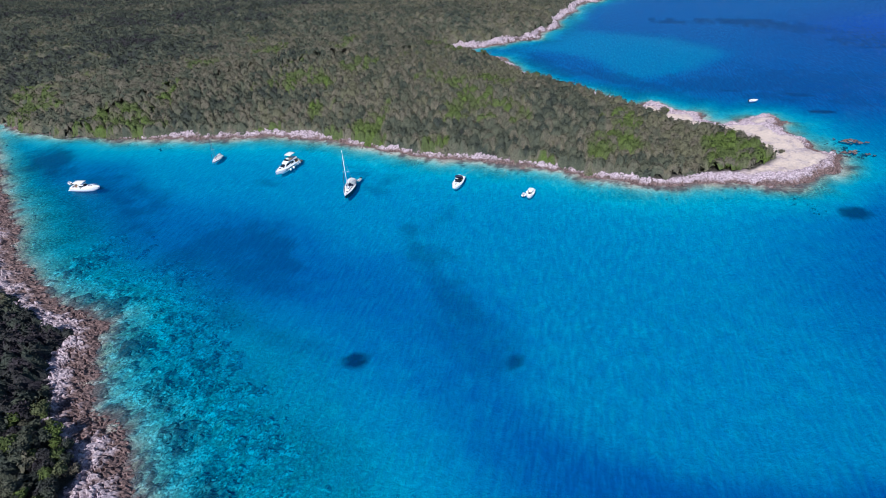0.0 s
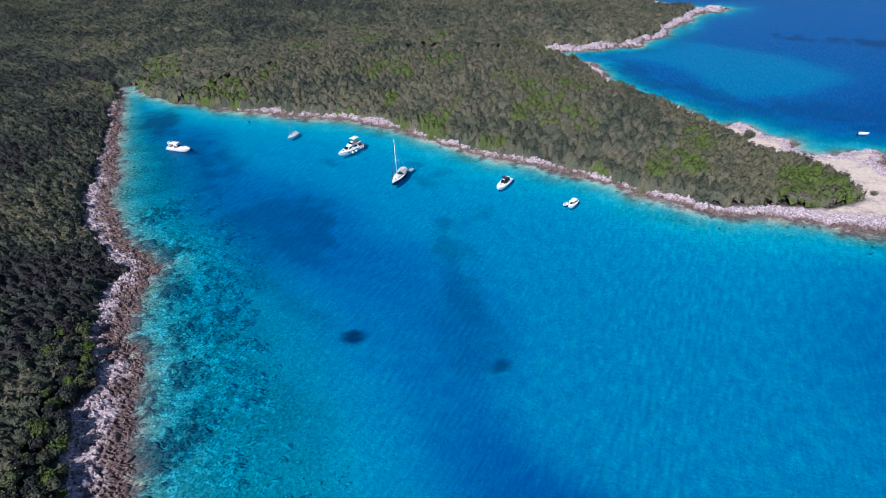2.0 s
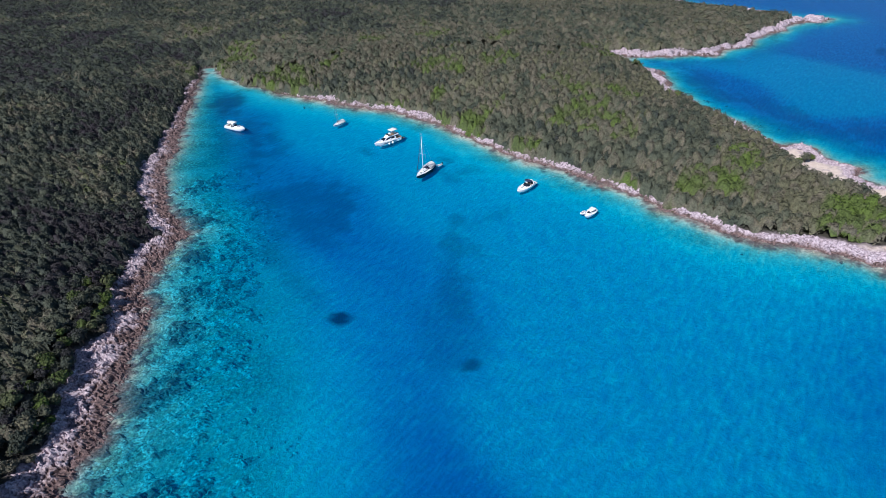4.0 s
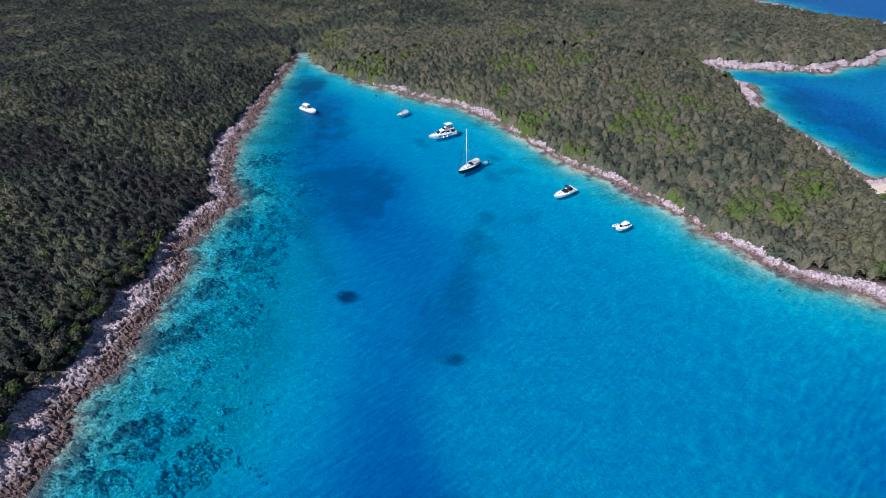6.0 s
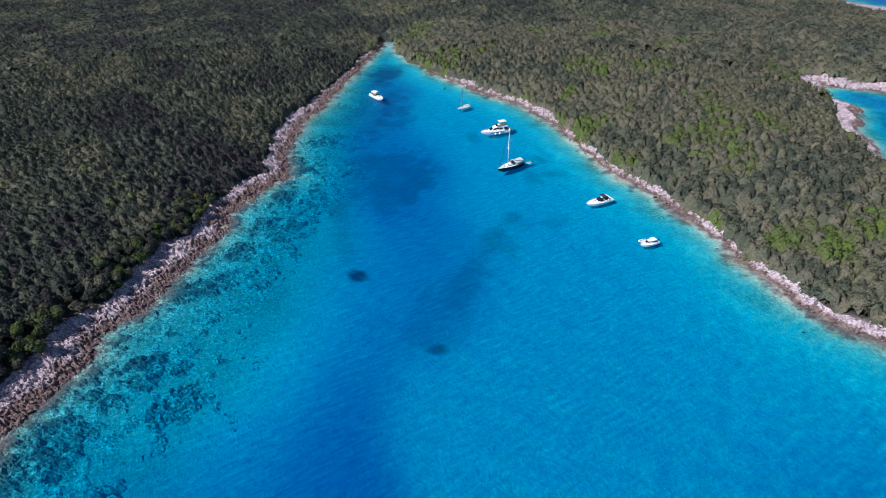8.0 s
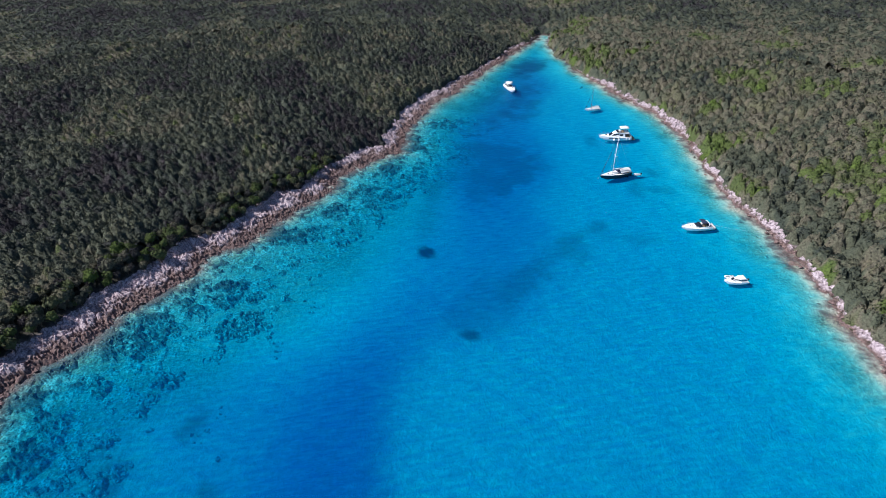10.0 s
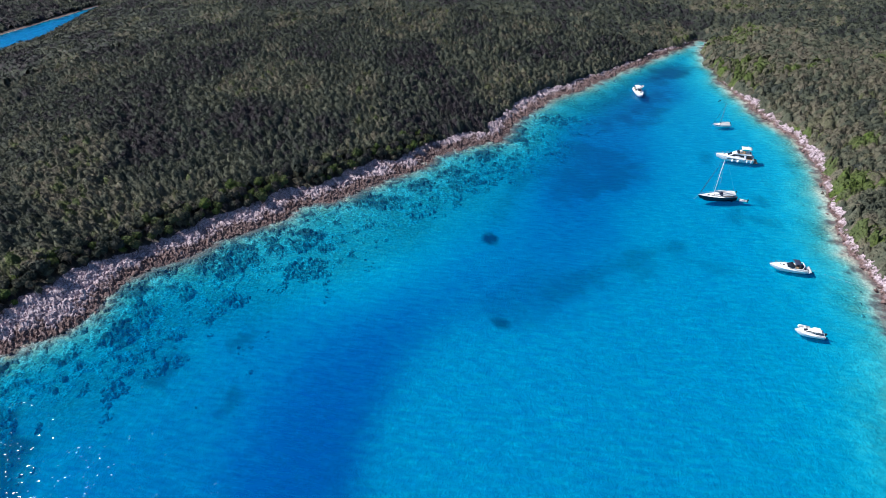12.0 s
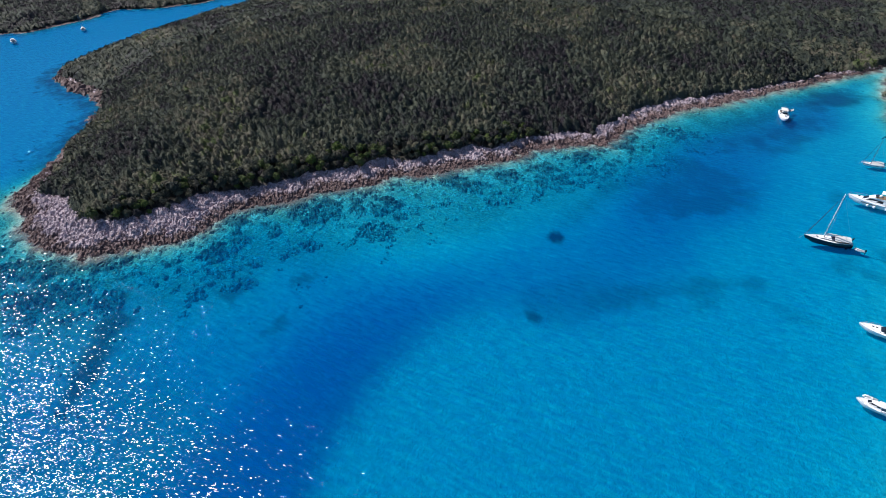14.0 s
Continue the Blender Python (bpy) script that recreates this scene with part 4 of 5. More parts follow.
ux, uy, ud = ux[ok], uy[ok], ud[ok]
v, f = place_rocks(ux, uy, 0.25 + 0.6 * rg.random(len(ux)) ** 2.0, rg, 1)
v[:, 2] = np.minimum(v[:, 2] - 0.3, -0.12)
tagged(new("sunken_rocks", np_mesh("sunken_rocks", v, f, [ROCK], False)), "dark weedy rocks on the shallow sea bed", "rocks", kind="stuff")

# reef awash off the peninsula's tip
ax = np.concatenate([92 + 3.2 * rg.normal(size=26), 91.5 + 3.0 * rg.normal(size=18), 84 + 2.5 * rg.normal(size=14)])
ay = np.concatenate([197.5 + 0.9 * rg.normal(size=26), 188 + 0.8 * rg.normal(size=18), 183 + 2.5 * rg.normal(size=14)])
v, f = place_rocks(ax, ay, 0.7 + 0.9 * rg.random(len(ax)), rg, 1)
v[:, 2] = 0.45 * (v[:, 2] - np.repeat(ground_height(ax, ay), len(v) // len(ax))) - 0.3
tagged(new("awash_reef", np_mesh("awash_reef", v, f, [ROCK], False)), "low brown rocks awash off the point", "rocks", kind="stuff")
for x, y, k in ((40, 202.5, 0.7), (66.5, 180.5, 0.75), (32, 210, 1.3), (33.5, 212.5, 0.9), (45.5, 202, 0.7), (30.5, 207.5, 1.0)):
    shrub = copy_thing(models[int(x) % 7], pose(x, y, float(ground_height(x, y)[0]) - 0.3, 0, 0, 40 * x))
    shrub.scale = (k, k, k * 0.8)
    tagged(shrub, "lone evergreen shrub on bare limestone ground", "tree")

# ---------------------------------------------------------------- boats
def part(name, bm, mat, parent, label="", shade=False):
    me = bpy.data.meshes.new(name)
    bmesh.ops.recalc_face_normals(bm, faces=bm.faces)
    bm.to_mesh(me)
    bm.free()
    me.materials.append(mat)
    if shade:
        me.polygons.foreach_set("use_smooth", np.ones(len(me.polygons), bool))
    ob = new(name, me)
    ob.parent = parent
    if label:
        tagged(ob, label)
    return ob


def loft(rings, closed=False, caps=True):
    """Skin over rings of points; closed: each ring is a loop."""
    bm = bmesh.new()
    rows = [[bm.verts.new(p) for p in ring] for ring in rings]
    n = len(rows[0])
    for a, b in zip(rows, rows[1:]):
        for k in range(n if closed else n - 1):
            bm.faces.new((a[k], a[(k + 1) % n], b[(k + 1) % n], b[k]))
    if caps:
        bm.faces.new(rows[0])
        bm.faces.new(rows[-1])
    bmesh.ops.remove_doubles(bm, verts=bm.verts, dist=0.002)
    return bm


def tube(points, r, sides=6):
    pts = [Vector(p) for p in points]
    rings = []
    for k, p in enumerate(pts):
        way = (pts[min(k + 1, len(pts) - 1)] - pts[max(k - 1, 0)]).normalized()
        a = way.orthogonal().normalized()
        b = way.cross(a)
        rr = r[k] if isinstance(r, (list, tuple)) else r
        rings.append([p + (a * math.cos(q) + b * math.sin(q)) * rr for q in [2 * math.pi * i / sides for i in range(sides)]])
    return loft(rings, True)


def block(corners, bevel=0.05, segments=2):
    """A bevelled solid from eight corners: four below and four above, both running the same way."""
    bm = bmesh.new()
    v = [bm.verts.new(c) for c in corners]
    for f in ((3, 2, 1, 0), (4, 5, 6, 7), (0, 1, 5, 4), (1, 2, 6, 5), (2, 3, 7, 6), (3, 0, 4, 7)):
        bm.faces.new([v[i] for i in f])
    if bevel:
        bmesh.ops.bevel(bm, geom=list(bm.edges), offset=bevel, segments=segments, affect="EDGES", clamp_overlap=True)
    return bm


def cabin_corners(back, front, wide_back, wide_front, low, high, rake_back=0.2, rake_front=0.8, lean=0.15):
    """Corners of a deckhouse: back starboard, front starboard, front port, back port, below and above."""
    a, b = wide_back / 2, wide_front / 2
    return [Vector(p) for p in ((back, -a, low), (front, -b, low), (front, b, low), (back, a, low),
                                (back + rake_back, -a + lean, high), (front - rake_front, -b + lean, high), (front - rake_front, b - lean, high), (back + rake_back, a - lean, high))]


SIDES = {"starboard": (0, 1, 5, 4), "front": (1, 2, 6, 5), "port": (2, 3, 7, 6), "back": (3, 0, 4, 7)}


def panel(corners, side, u0, u1, v0, v1, out=0.02):
    """A thin pane on one side of a deckhouse."""
    a, b, c, d = (corners[i] for i in SIDES[side])
    spot = lambda u, v: (a * (1 - u) + b * u) * (1 - v) + (d * (1 - u) + c * u) * v
    n = (b - a).cross(d - a).normalized()
    quad = [spot(u0, v0), spot(u1, v0), spot(u1, v1), spot(u0, v1)]
    return block([q - n * 0.03 for q in quad] + [q + n * out for q in quad], 0.008, 1)


def boxed(x0, x1, y0, y1, z0, z1, bevel=0.04):
    return block([(x0, y0, z0), (x1, y0, z0), (x1, y1, z0), (x0, y1, z0), (x0, y0, z1), (x1, y0, z1), (x1, y1, z1), (x0, y1, z1)], bevel)


def half_beam(t, beam, stern=0.85, fine=2.0):
    """Half the width at t, from the transom (0) to the stem (1)."""
    aft = stern + (1 - stern) * math.sin(min(t / 0.4, 1) * math.pi / 2)
    return max(beam / 2 * aft * (1 - max((t - 0.3) / 0.7, 0) ** fine), 0.012)


def hull_parts(root, length, beam, free, hull_mat, deck_mat, stern=0.85, fine=2.0, spring=0.3, draft=0.45, hull_label="", stripe=None):
    """Hull shell, rubbing strake and deck. The bow points along x."""
    ts = [k / 16 for k in range(17)]
    shell, rail, deck = [], [], []
    for t in ts:
        x = -length / 2 + length * t
        b = half_beam(t, beam, stern, fine)
        top = free * (1 + spring * t * t)
        rise = max((t - 0.72) / 0.28, 0) ** 2
        keel = -draft * (1 - rise) + (top - 0.25) * rise * 0.85
        bx = x - 0.10 * length * rise
        shell.append([(x, b, top), (x - 0.02 * length * rise, b * 0.97, top * 0.6), (bx * 0.5 + x * 0.5, b * (0.88 - 0.3 * rise), 0.12 + rise * 0.3), (bx, b * (0.55 - 0.4 * rise), keel * 0.7), (bx, 0, keel),
                      (bx, -b * (0.55 - 0.4 * rise), keel * 0.7), (bx * 0.5 + x * 0.5, -b * (0.88 - 0.3 * rise), 0.12 + rise * 0.3), (x - 0.02 * length * rise, -b * 0.97, top * 0.6), (x, -b, top)])
        deck.append([(x, y * b * 0.985, top - 0.03 + 0.07 * (1 - y * y)) for y in (1, 0.5, 0, -0.5, -1)])
        rail.append((x, b, top))
    hull = part("hull", loft(shell, caps=True), hull_mat, root, hull_label, True)
    part("deck", loft(deck, caps=False), deck_mat, root, "", True)
    edge = [(x, y * 1.0, z) for x, y, z in rail] + [(x, -y, z) for x, y, z in reversed(rail)]
    part("toe_rail", tube(edge, 0.035, 5), ALLOY if hull_mat is NAVY else GELCOAT, root)
    if stripe:
        for s in (1, -1):
            strip = [[(p[1][0], s * (abs(p[1][1]) + 0.012), p[1][2] + dz) for dz in (-0.05, 0.05)] for p in shell[1:-1]]
            part("stripe", loft(strip, caps=False), stripe, root)
    return lambda t, y: Vector((-length / 2 + length * t, y * half_beam(t, beam, stern, fine), free * (1 + spring * t * t)))


def bow_rail(root, edge, start, high=0.55):
    ts = [start + (0.985 - start) * k / 6 for k in range(7)]
    port = [edge(t, 0.94) + Vector((0, 0, high)) for t in ts]
    star = [edge(t, -0.94) + Vector((0, 0, high)) for t in ts]
    part("bow_rail", tube(port + star[::-1], 0.02, 5), ALLOY, root)
    for t in ts[:-1:2]:
        for s in (0.94, -0.94):
            part("stanchion", tube([edge(t, s), edge(t, s) + Vector((0, 0, high))], 0.016, 5), ALLOY, root)


def fender(root, at):
    x, y, z = at
    part("fender", tube([(x, y, z + 0.42), (x, y, z + 0.36), (x, y, z + 0.2), (x, y, z - 0.2), (x, y, z - 0.36), (x, y, z - 0.42)], [0.04, 0.15, 0.2, 0.2, 0.15, 0.04], 8), GELCOAT, root, "white inflated fender", True)


def ball_fender(root, at):
    x, y, z = at
    rings = [(0.46 * math.cos(q), 0.40 * math.sin(q)) for q in [math.pi * k / 8 for k in range(9)]]
    part("fender", tube([(x, y, z + h) for h, _ in rings], [max(w, 0.03) for _, w in rings], 10), GELCOAT, root, "large round white fender", True)
    part("lanyard", tube([(x, y, z + 0.4), (x, y - 0.25, 1.3)], 0.015, 4), CANVAS, root)


def hatches(root, spots, z, size=0.5):
    for x, y in spots:
        part("hatch", boxed(x - size / 2, x + size / 2, y - size / 2, y + size / 2, z, z + 0.05, 0.015), GLASS, root, "tinted deck hatch")


def outboard(root, x, z):
    cowl = part("outboard_motor", block([(x - 0.45, -0.2, z), (x, -0.18, z), (x, 0.18, z), (x - 0.45, 0.2, z), (x - 0.38, -0.15, z + 0.42), (x - 0.02, -0.14, z + 0.42), (x - 0.02, 0.14, z + 0.42), (x - 0.38, 0.15, z + 0.42)], 0.06), BLACK, root, "black outboard motor")
    part("shaft", boxed(x - 0.3, x - 0.12, -0.07, 0.07, -0.6, z, 0.02), BLACK, cowl)


def boat_root(name, bow, stern, label, category="boat", group=""):
    b, s = Vector(bow), Vector(stern)
    root = new(name)
    root.empty_display_size = 0.5
    m = (b + s) / 2
    root.matrix_world = pose(m.x, m.y, 0, 0, 0, math.degrees(math.atan2(b.y - s.y, b.x - s.x)))
    return tagged(root, label, category, group)


def awning(root, name, x0, x1, wide, z, mat, posts=True, sag=0.12, label=""):
    rings = [[(x0 + (x1 - x0) * k / 5, wide / 2 * y, z + sag * (1 - y * y) + 0.06 * math.sin(math.pi * k / 5)) for y in (-1, -0.5, 0, 0.5, 1)] for k in range(6)]
    bm = loft(rings, caps=False)
    bmesh.ops.solidify(bm, geom=list(bm.faces), thickness=0.03)
    top = part(name, bm, mat, root, label, True)
    return top


def motor_yacht(bow, stern):
    """Flybridge yacht with a hard bimini, dark windows and fenders along one side."""
    root = boat_root("flybridge_yacht", bow, stern, "white flybridge motor yacht at anchor with white fenders out", "yacht", "moored boats")
    L, B = 12.0, 3.9
    edge = hull_parts(root, L, B, 1.25, GELCOAT, GELCOAT, 0.9, 2.8, 0.35, 0.5, stripe=None)
    for s in ("port", "starboard"):
        k = 1 if s == "port" else -1
        pts = [[(x, k * (abs(edge(0.5 + x / L, 1).y) * 0.985 + 0.02), z) for z in (0.78 + 0.02 * x, 1.0 + 0.02 * x)] for x in (-1.5, -0.5, 0.5, 1.5, 2.4)]
        part("hull_window", loft(pts, caps=False), GLASS, root, "long dark hull window")
    house = cabin_corners(-3.6, 3.0, 3.2, 2.2, 1.25, 2.55, 0.3, 2.1, 0.28)
    cab = part("saloon", block(house, 0.14, 3), GELCOAT, root)
    part("windscreen", panel(house, "front", 0.06, 0.94, 0.25, 0.92), GLASS, cab, "raked dark windscreen")
    for s, (a, b) in (("port", (0.12, 0.86)), ("starboard", (0.14, 0.88))):
        part("side_window", panel(house, s, a, b, 0.36, 0.86), GLASS, cab, "dark side window")
    part("cockpit_door", panel(house, "back", 0.15, 0.85, 0.05, 0.9), GLASS, cab)
    fore = cabin_corners(2.2, 4.7, 2.0, 0.7, 1.4, 1.85, 0.0, 0.9, 0.2)
    part("coachroof", block(fore, 0.1, 3), GELCOAT, root)
    hatches(root, [(3.3, 0)], 1.85, 0.55)
    fly = cabin_corners(-4.9, 0.7, 3.0, 2.2, 2.55, 3.05, 0.0, 0.9, 0.1)
    fb = part("flybridge", block(fly, 0.1, 3), GELCOAT, root)
    part("flybridge_floor", boxed(-4.7, -0.5, -1.25, 1.25, 3.045, 3.075, 0.01), TEAK, fb)
    part("helm_seat", boxed(-1.9, -1.2, -0.6, 0.6, 3.07, 3.6, 0.1), CANVAS, fb)
    part("sun_pad", boxed(-4.3, -3.0, -1.0, 1.0, 3.07, 3.4, 0.1), CANVAS, fb)
    part("wind_deflector", block([(-0.5, -1.0, 3.05), (-0.35, -0.9, 3.05), (-0.35, 0.9, 3.05), (-0.5, 1.0, 3.05), (-0.95, -0.95, 3.4), (-0.9, -0.9, 3.4), (-0.9, 0.9, 3.4), (-0.95, 0.95, 3.4)], 0.01), GLASS, fb)
    awning(root, "bimini", -4.6, -1.4, 2.6, 4.55, CANVAS, label="white flybridge sun top")
    for x in (-4.4, -1.7):
        for y in (-1.15, 1.15):
            part("bimini_post", tube([(x, y, 3.0), (x, y, 4.6)], 0.03), ALLOY, root)
    part("mast", tube([(-3.2, 0, 4.6), (-3.3, 0, 5.5)], 0.04), GELCOAT, root)
    part("cockpit_floor", boxed(-6.0, -3.7, -1.6, 1.6, 1.22, 1.33, 0.02), TEAK, root)
    part("cockpit_seat", boxed(-5.9, -5.3, -1.4, 1.4, 1.33, 1.8, 0.08), CANVAS, root)
    part("swim_platform", boxed(-7.2, -6.1, -1.75, 1.75, 0.28, 0.42, 0.05), TEAK, root, "teak swim platform")
    bow_rail(root, edge, 0.5, 0.65)
    for x in (-1.1, 0.6):
        ball_fender(root, (x, abs(edge(0.5 + x / L, 1).y) + 0.36, 0.55))
    for x in (-3.9, -5.2):
        fender(root, (x, abs(edge(0.5 + x / L, 1).y) + 0.22, 0.62))
    part("anchor_chain", tube([(6.1, 0, 1.5), (6.7, 0, 0.0), (9.0, 0, -2.6)], 0.02, 5), ALLOY, root)
    return root


def sport_cruiser(name, bow, stern, label, L, B, top, canvas=NAVY_CANVAS, hardtop=False, dinghy_across=False):
    """Low motor cruiser with a raked screen, open cockpit and radar arch or hard top."""
    root = boat_root(name, bow, stern, label, "motor boat", "moored boats")
    k = L / 9.6
    edge = hull_parts(root, L, B, 0.95 * k, GELCOAT, GELCOAT, 0.88, 3.0, 0.3, 0.4, stripe=None)
    fore = cabin_corners(-0.4 * k, 3.4 * k, B * 0.72, B * 0.28, 0.98 * k, 1.42 * k, 0.0, 1.5 * k, 0.25 * k)
    part("foredeck_cabin", block(fore, 0.12 * k, 3), GELCOAT, root)
    hatches(root, [(1.2 * k, 0), (2.0 * k, 0)] if L > 8 else [(1.2 * k, 0)], 1.42 * k, 0.42 * k)
    screen = cabin_corners(-1.3 * k, 0.5 * k, B * 0.74, B * 0.5, 1.3 * k, 1.95 * k, 0.1, 0.9 * k, 0.12)
    sc = part("windscreen_frame", block(screen, 0.05, 2), GELCOAT if hardtop else GLASS, root)
    part("windscreen", panel(screen, "front", 0.05, 0.95, 0.08, 0.9), GLASS, sc, "raked dark windscreen")
    for s in ("port", "starboard"):
        part("side_screen", panel(screen, s, 0.08, 0.92, 0.1, 0.88), GLASS, sc)
    part("cockpit_floor", boxed(-L / 2 + 0.5, -1.2 * k, -B * 0.36, B * 0.36, 0.94 * k, 1.04 * k, 0.02), TEAK, root)
    part("bench_seat", boxed(-L / 2 + 0.45, -L / 2 + 1.1, -B * 0.34, B * 0.34, 1.03 * k, 1.5 * k, 0.08), CANVAS if hardtop else NAVY_CANVAS, root)
    part("helm_seat", boxed(-2.1 * k, -1.6 * k, -B * 0.28, -B * 0.05, 1.04 * k, 1.75 * k, 0.08), CANVAS, root)
    for y in (-1, 1):
        part("coaming", boxed(-L / 2 + 0.3, -1.0 * k, y * B * 0.40 - 0.12, y * B * 0.40 + 0.12, 0.95 * k, 1.4 * k, 0.06), GELCOAT, root)
    if hardtop:
        awning(root, "hard_top", -3.1 * k, 0.1 * k, B * 0.74, top, GELCOAT, sag=0.1, label="white hard top")
        for x in (-2.8 * k, -0.6 * k):
            for y in (-B * 0.33, B * 0.33):
                part("top_post", tube([(x, y, 1.3 * k), (x + 0.15, y, top)], 0.045), GELCOAT, root)
        part("radar_mast", tube([(-2.4 * k, 0, top + 0.1), (-2.6 * k, 0, top + 1.0)], 0.03), GELCOAT, root)
    else:
        awning(root, "bimini", -2.7 * k, -1.1 * k, B * 0.76, top, canvas, label="dark navy folding sun top")
        arch = [(-3.1 * k, -B * 0.4, 1.2 * k), (-3.4 * k, -B * 0.37, 2.0 * k), (-3.5 * k, -B * 0.2, 2.35 * k), (-3.5 * k, B * 0.2, 2.35 * k), (-3.4 * k, B * 0.37, 2.0 * k), (-3.1 * k, B * 0.4, 1.2 * k)]
        part("radar_arch", tube(arch, 0.11 * k), GELCOAT, root, "white radar arch")
        for x, y in ((-2.5 * k, 1), (-2.5 * k, -1), (-1.3 * k, 1), (-1.3 * k, -1)):
            part("bimini_pole", tube([(x, y * B * 0.38, 1.3 * k), (x, y * B * 0.37, top)], 0.018, 5), ALLOY, root)
    part("swim_platform", boxed(-L / 2 - 0.7 * k, -L / 2 + 0.02, -B * 0.4, B * 0.4, 0.25, 0.36, 0.04), GELCOAT, root)
    bow_rail(root, edge, 0.55, 0.45 * k)
    if dinghy_across:
        y = -L / 2 - 0.75 * k
        part("slung_dinghy", tube([(y, -1.35, 0.62), (y, -1.15, 0.62), (y, 1.0, 0.62), (y, 1.4, 0.72)], [0.08, 0.27, 0.27, 0.06], 8), RUBBER, root, "pale inflatable slung across the stern", True)
    return root


def cabin_boat(name, bow, stern, label, L, B, group="moored boats", open_deck=False):
    """Small outboard boat with a cuddy or an open cockpit."""
    root = boat_root(name, bow, stern, label, "motor boat", group)
    k = L / 6.5
    edge = hull_parts(root, L, B, 0.8 * k, GELCOAT, GELCOAT, 0.9, 3.0, 0.35, 0.3)
    if open_deck:
        part("cockpit_floor", boxed(-L * 0.42, L * 0.2, -B * 0.33, B * 0.33, 0.8 * k, 0.9 * k, 0.02), RUBBER, root)
        part("console", block(cabin_corners(-0.5 * k, 0.3 * k, 0.8 * k, 0.7 * k, 0.85 * k, 1.5 * k, 0.1, 0.3 * k, 0.05), 0.05), GELCOAT, root)
        part("bench", boxed(-L * 0.35, -L * 0.22, -B * 0.3, B * 0.3, 0.9 * k, 1.2 * k, 0.05), CANVAS, root)
    else:
        house = cabin_corners(-1.1 * k, 1.9 * k, B * 0.76, B * 0.42, 0.82 * k, 1.75 * k, 0.0, 1.35 * k, 0.16)
        cab = part("cuddy", block(house, 0.1 * k, 3), GELCOAT, root)
        part("windscreen", panel(house, "front", 0.06, 0.94, 0.42, 0.92), GLASS, cab, "dark windscreen")
        for s in ("port", "starboard"):
            part("side_window", panel(house, s, 0.1, 0.9, 0.45, 0.85), GLASS, cab)
        part("canopy", block(cabin_corners(-2.3 * k, -0.6 * k, B * 0.72, B * 0.74, 1.72 * k, 1.86 * k, 0.0, 0.0, 0.1), 0.05), CANVAS, root, "white cockpit canopy")
        part("cockpit_floor", boxed(-L * 0.46, -1.1 * k, -B * 0.36, B * 0.36, 0.8 * k, 0.9 * k, 0.02), RUBBER, root)
        for y in (-1, 1):
            part("coaming", boxed(-L * 0.46, -1.0 * k, y * B * 0.41 - 0.1, y * B * 0.41 + 0.1, 0.8 * k, 1.12 * k, 0.05), GELCOAT, root)
            part("canopy_pole", tube([(-2.2 * k, y * B * 0.35, 1.0 * k), (-2.2 * k, y * B * 0.34, 1.76 * k)], 0.02, 5), ALLOY, root)
        fender(root, (0.5, -B * 0.5 - 0.12, 0.35))
        fender(root, (-1.2, -B * 0.5 - 0.16, 0.35))
        bow_rail(root, edge, 0.6, 0.4)
    outboard(root, -L / 2 - 0.02, 0.75 * k)
    return root


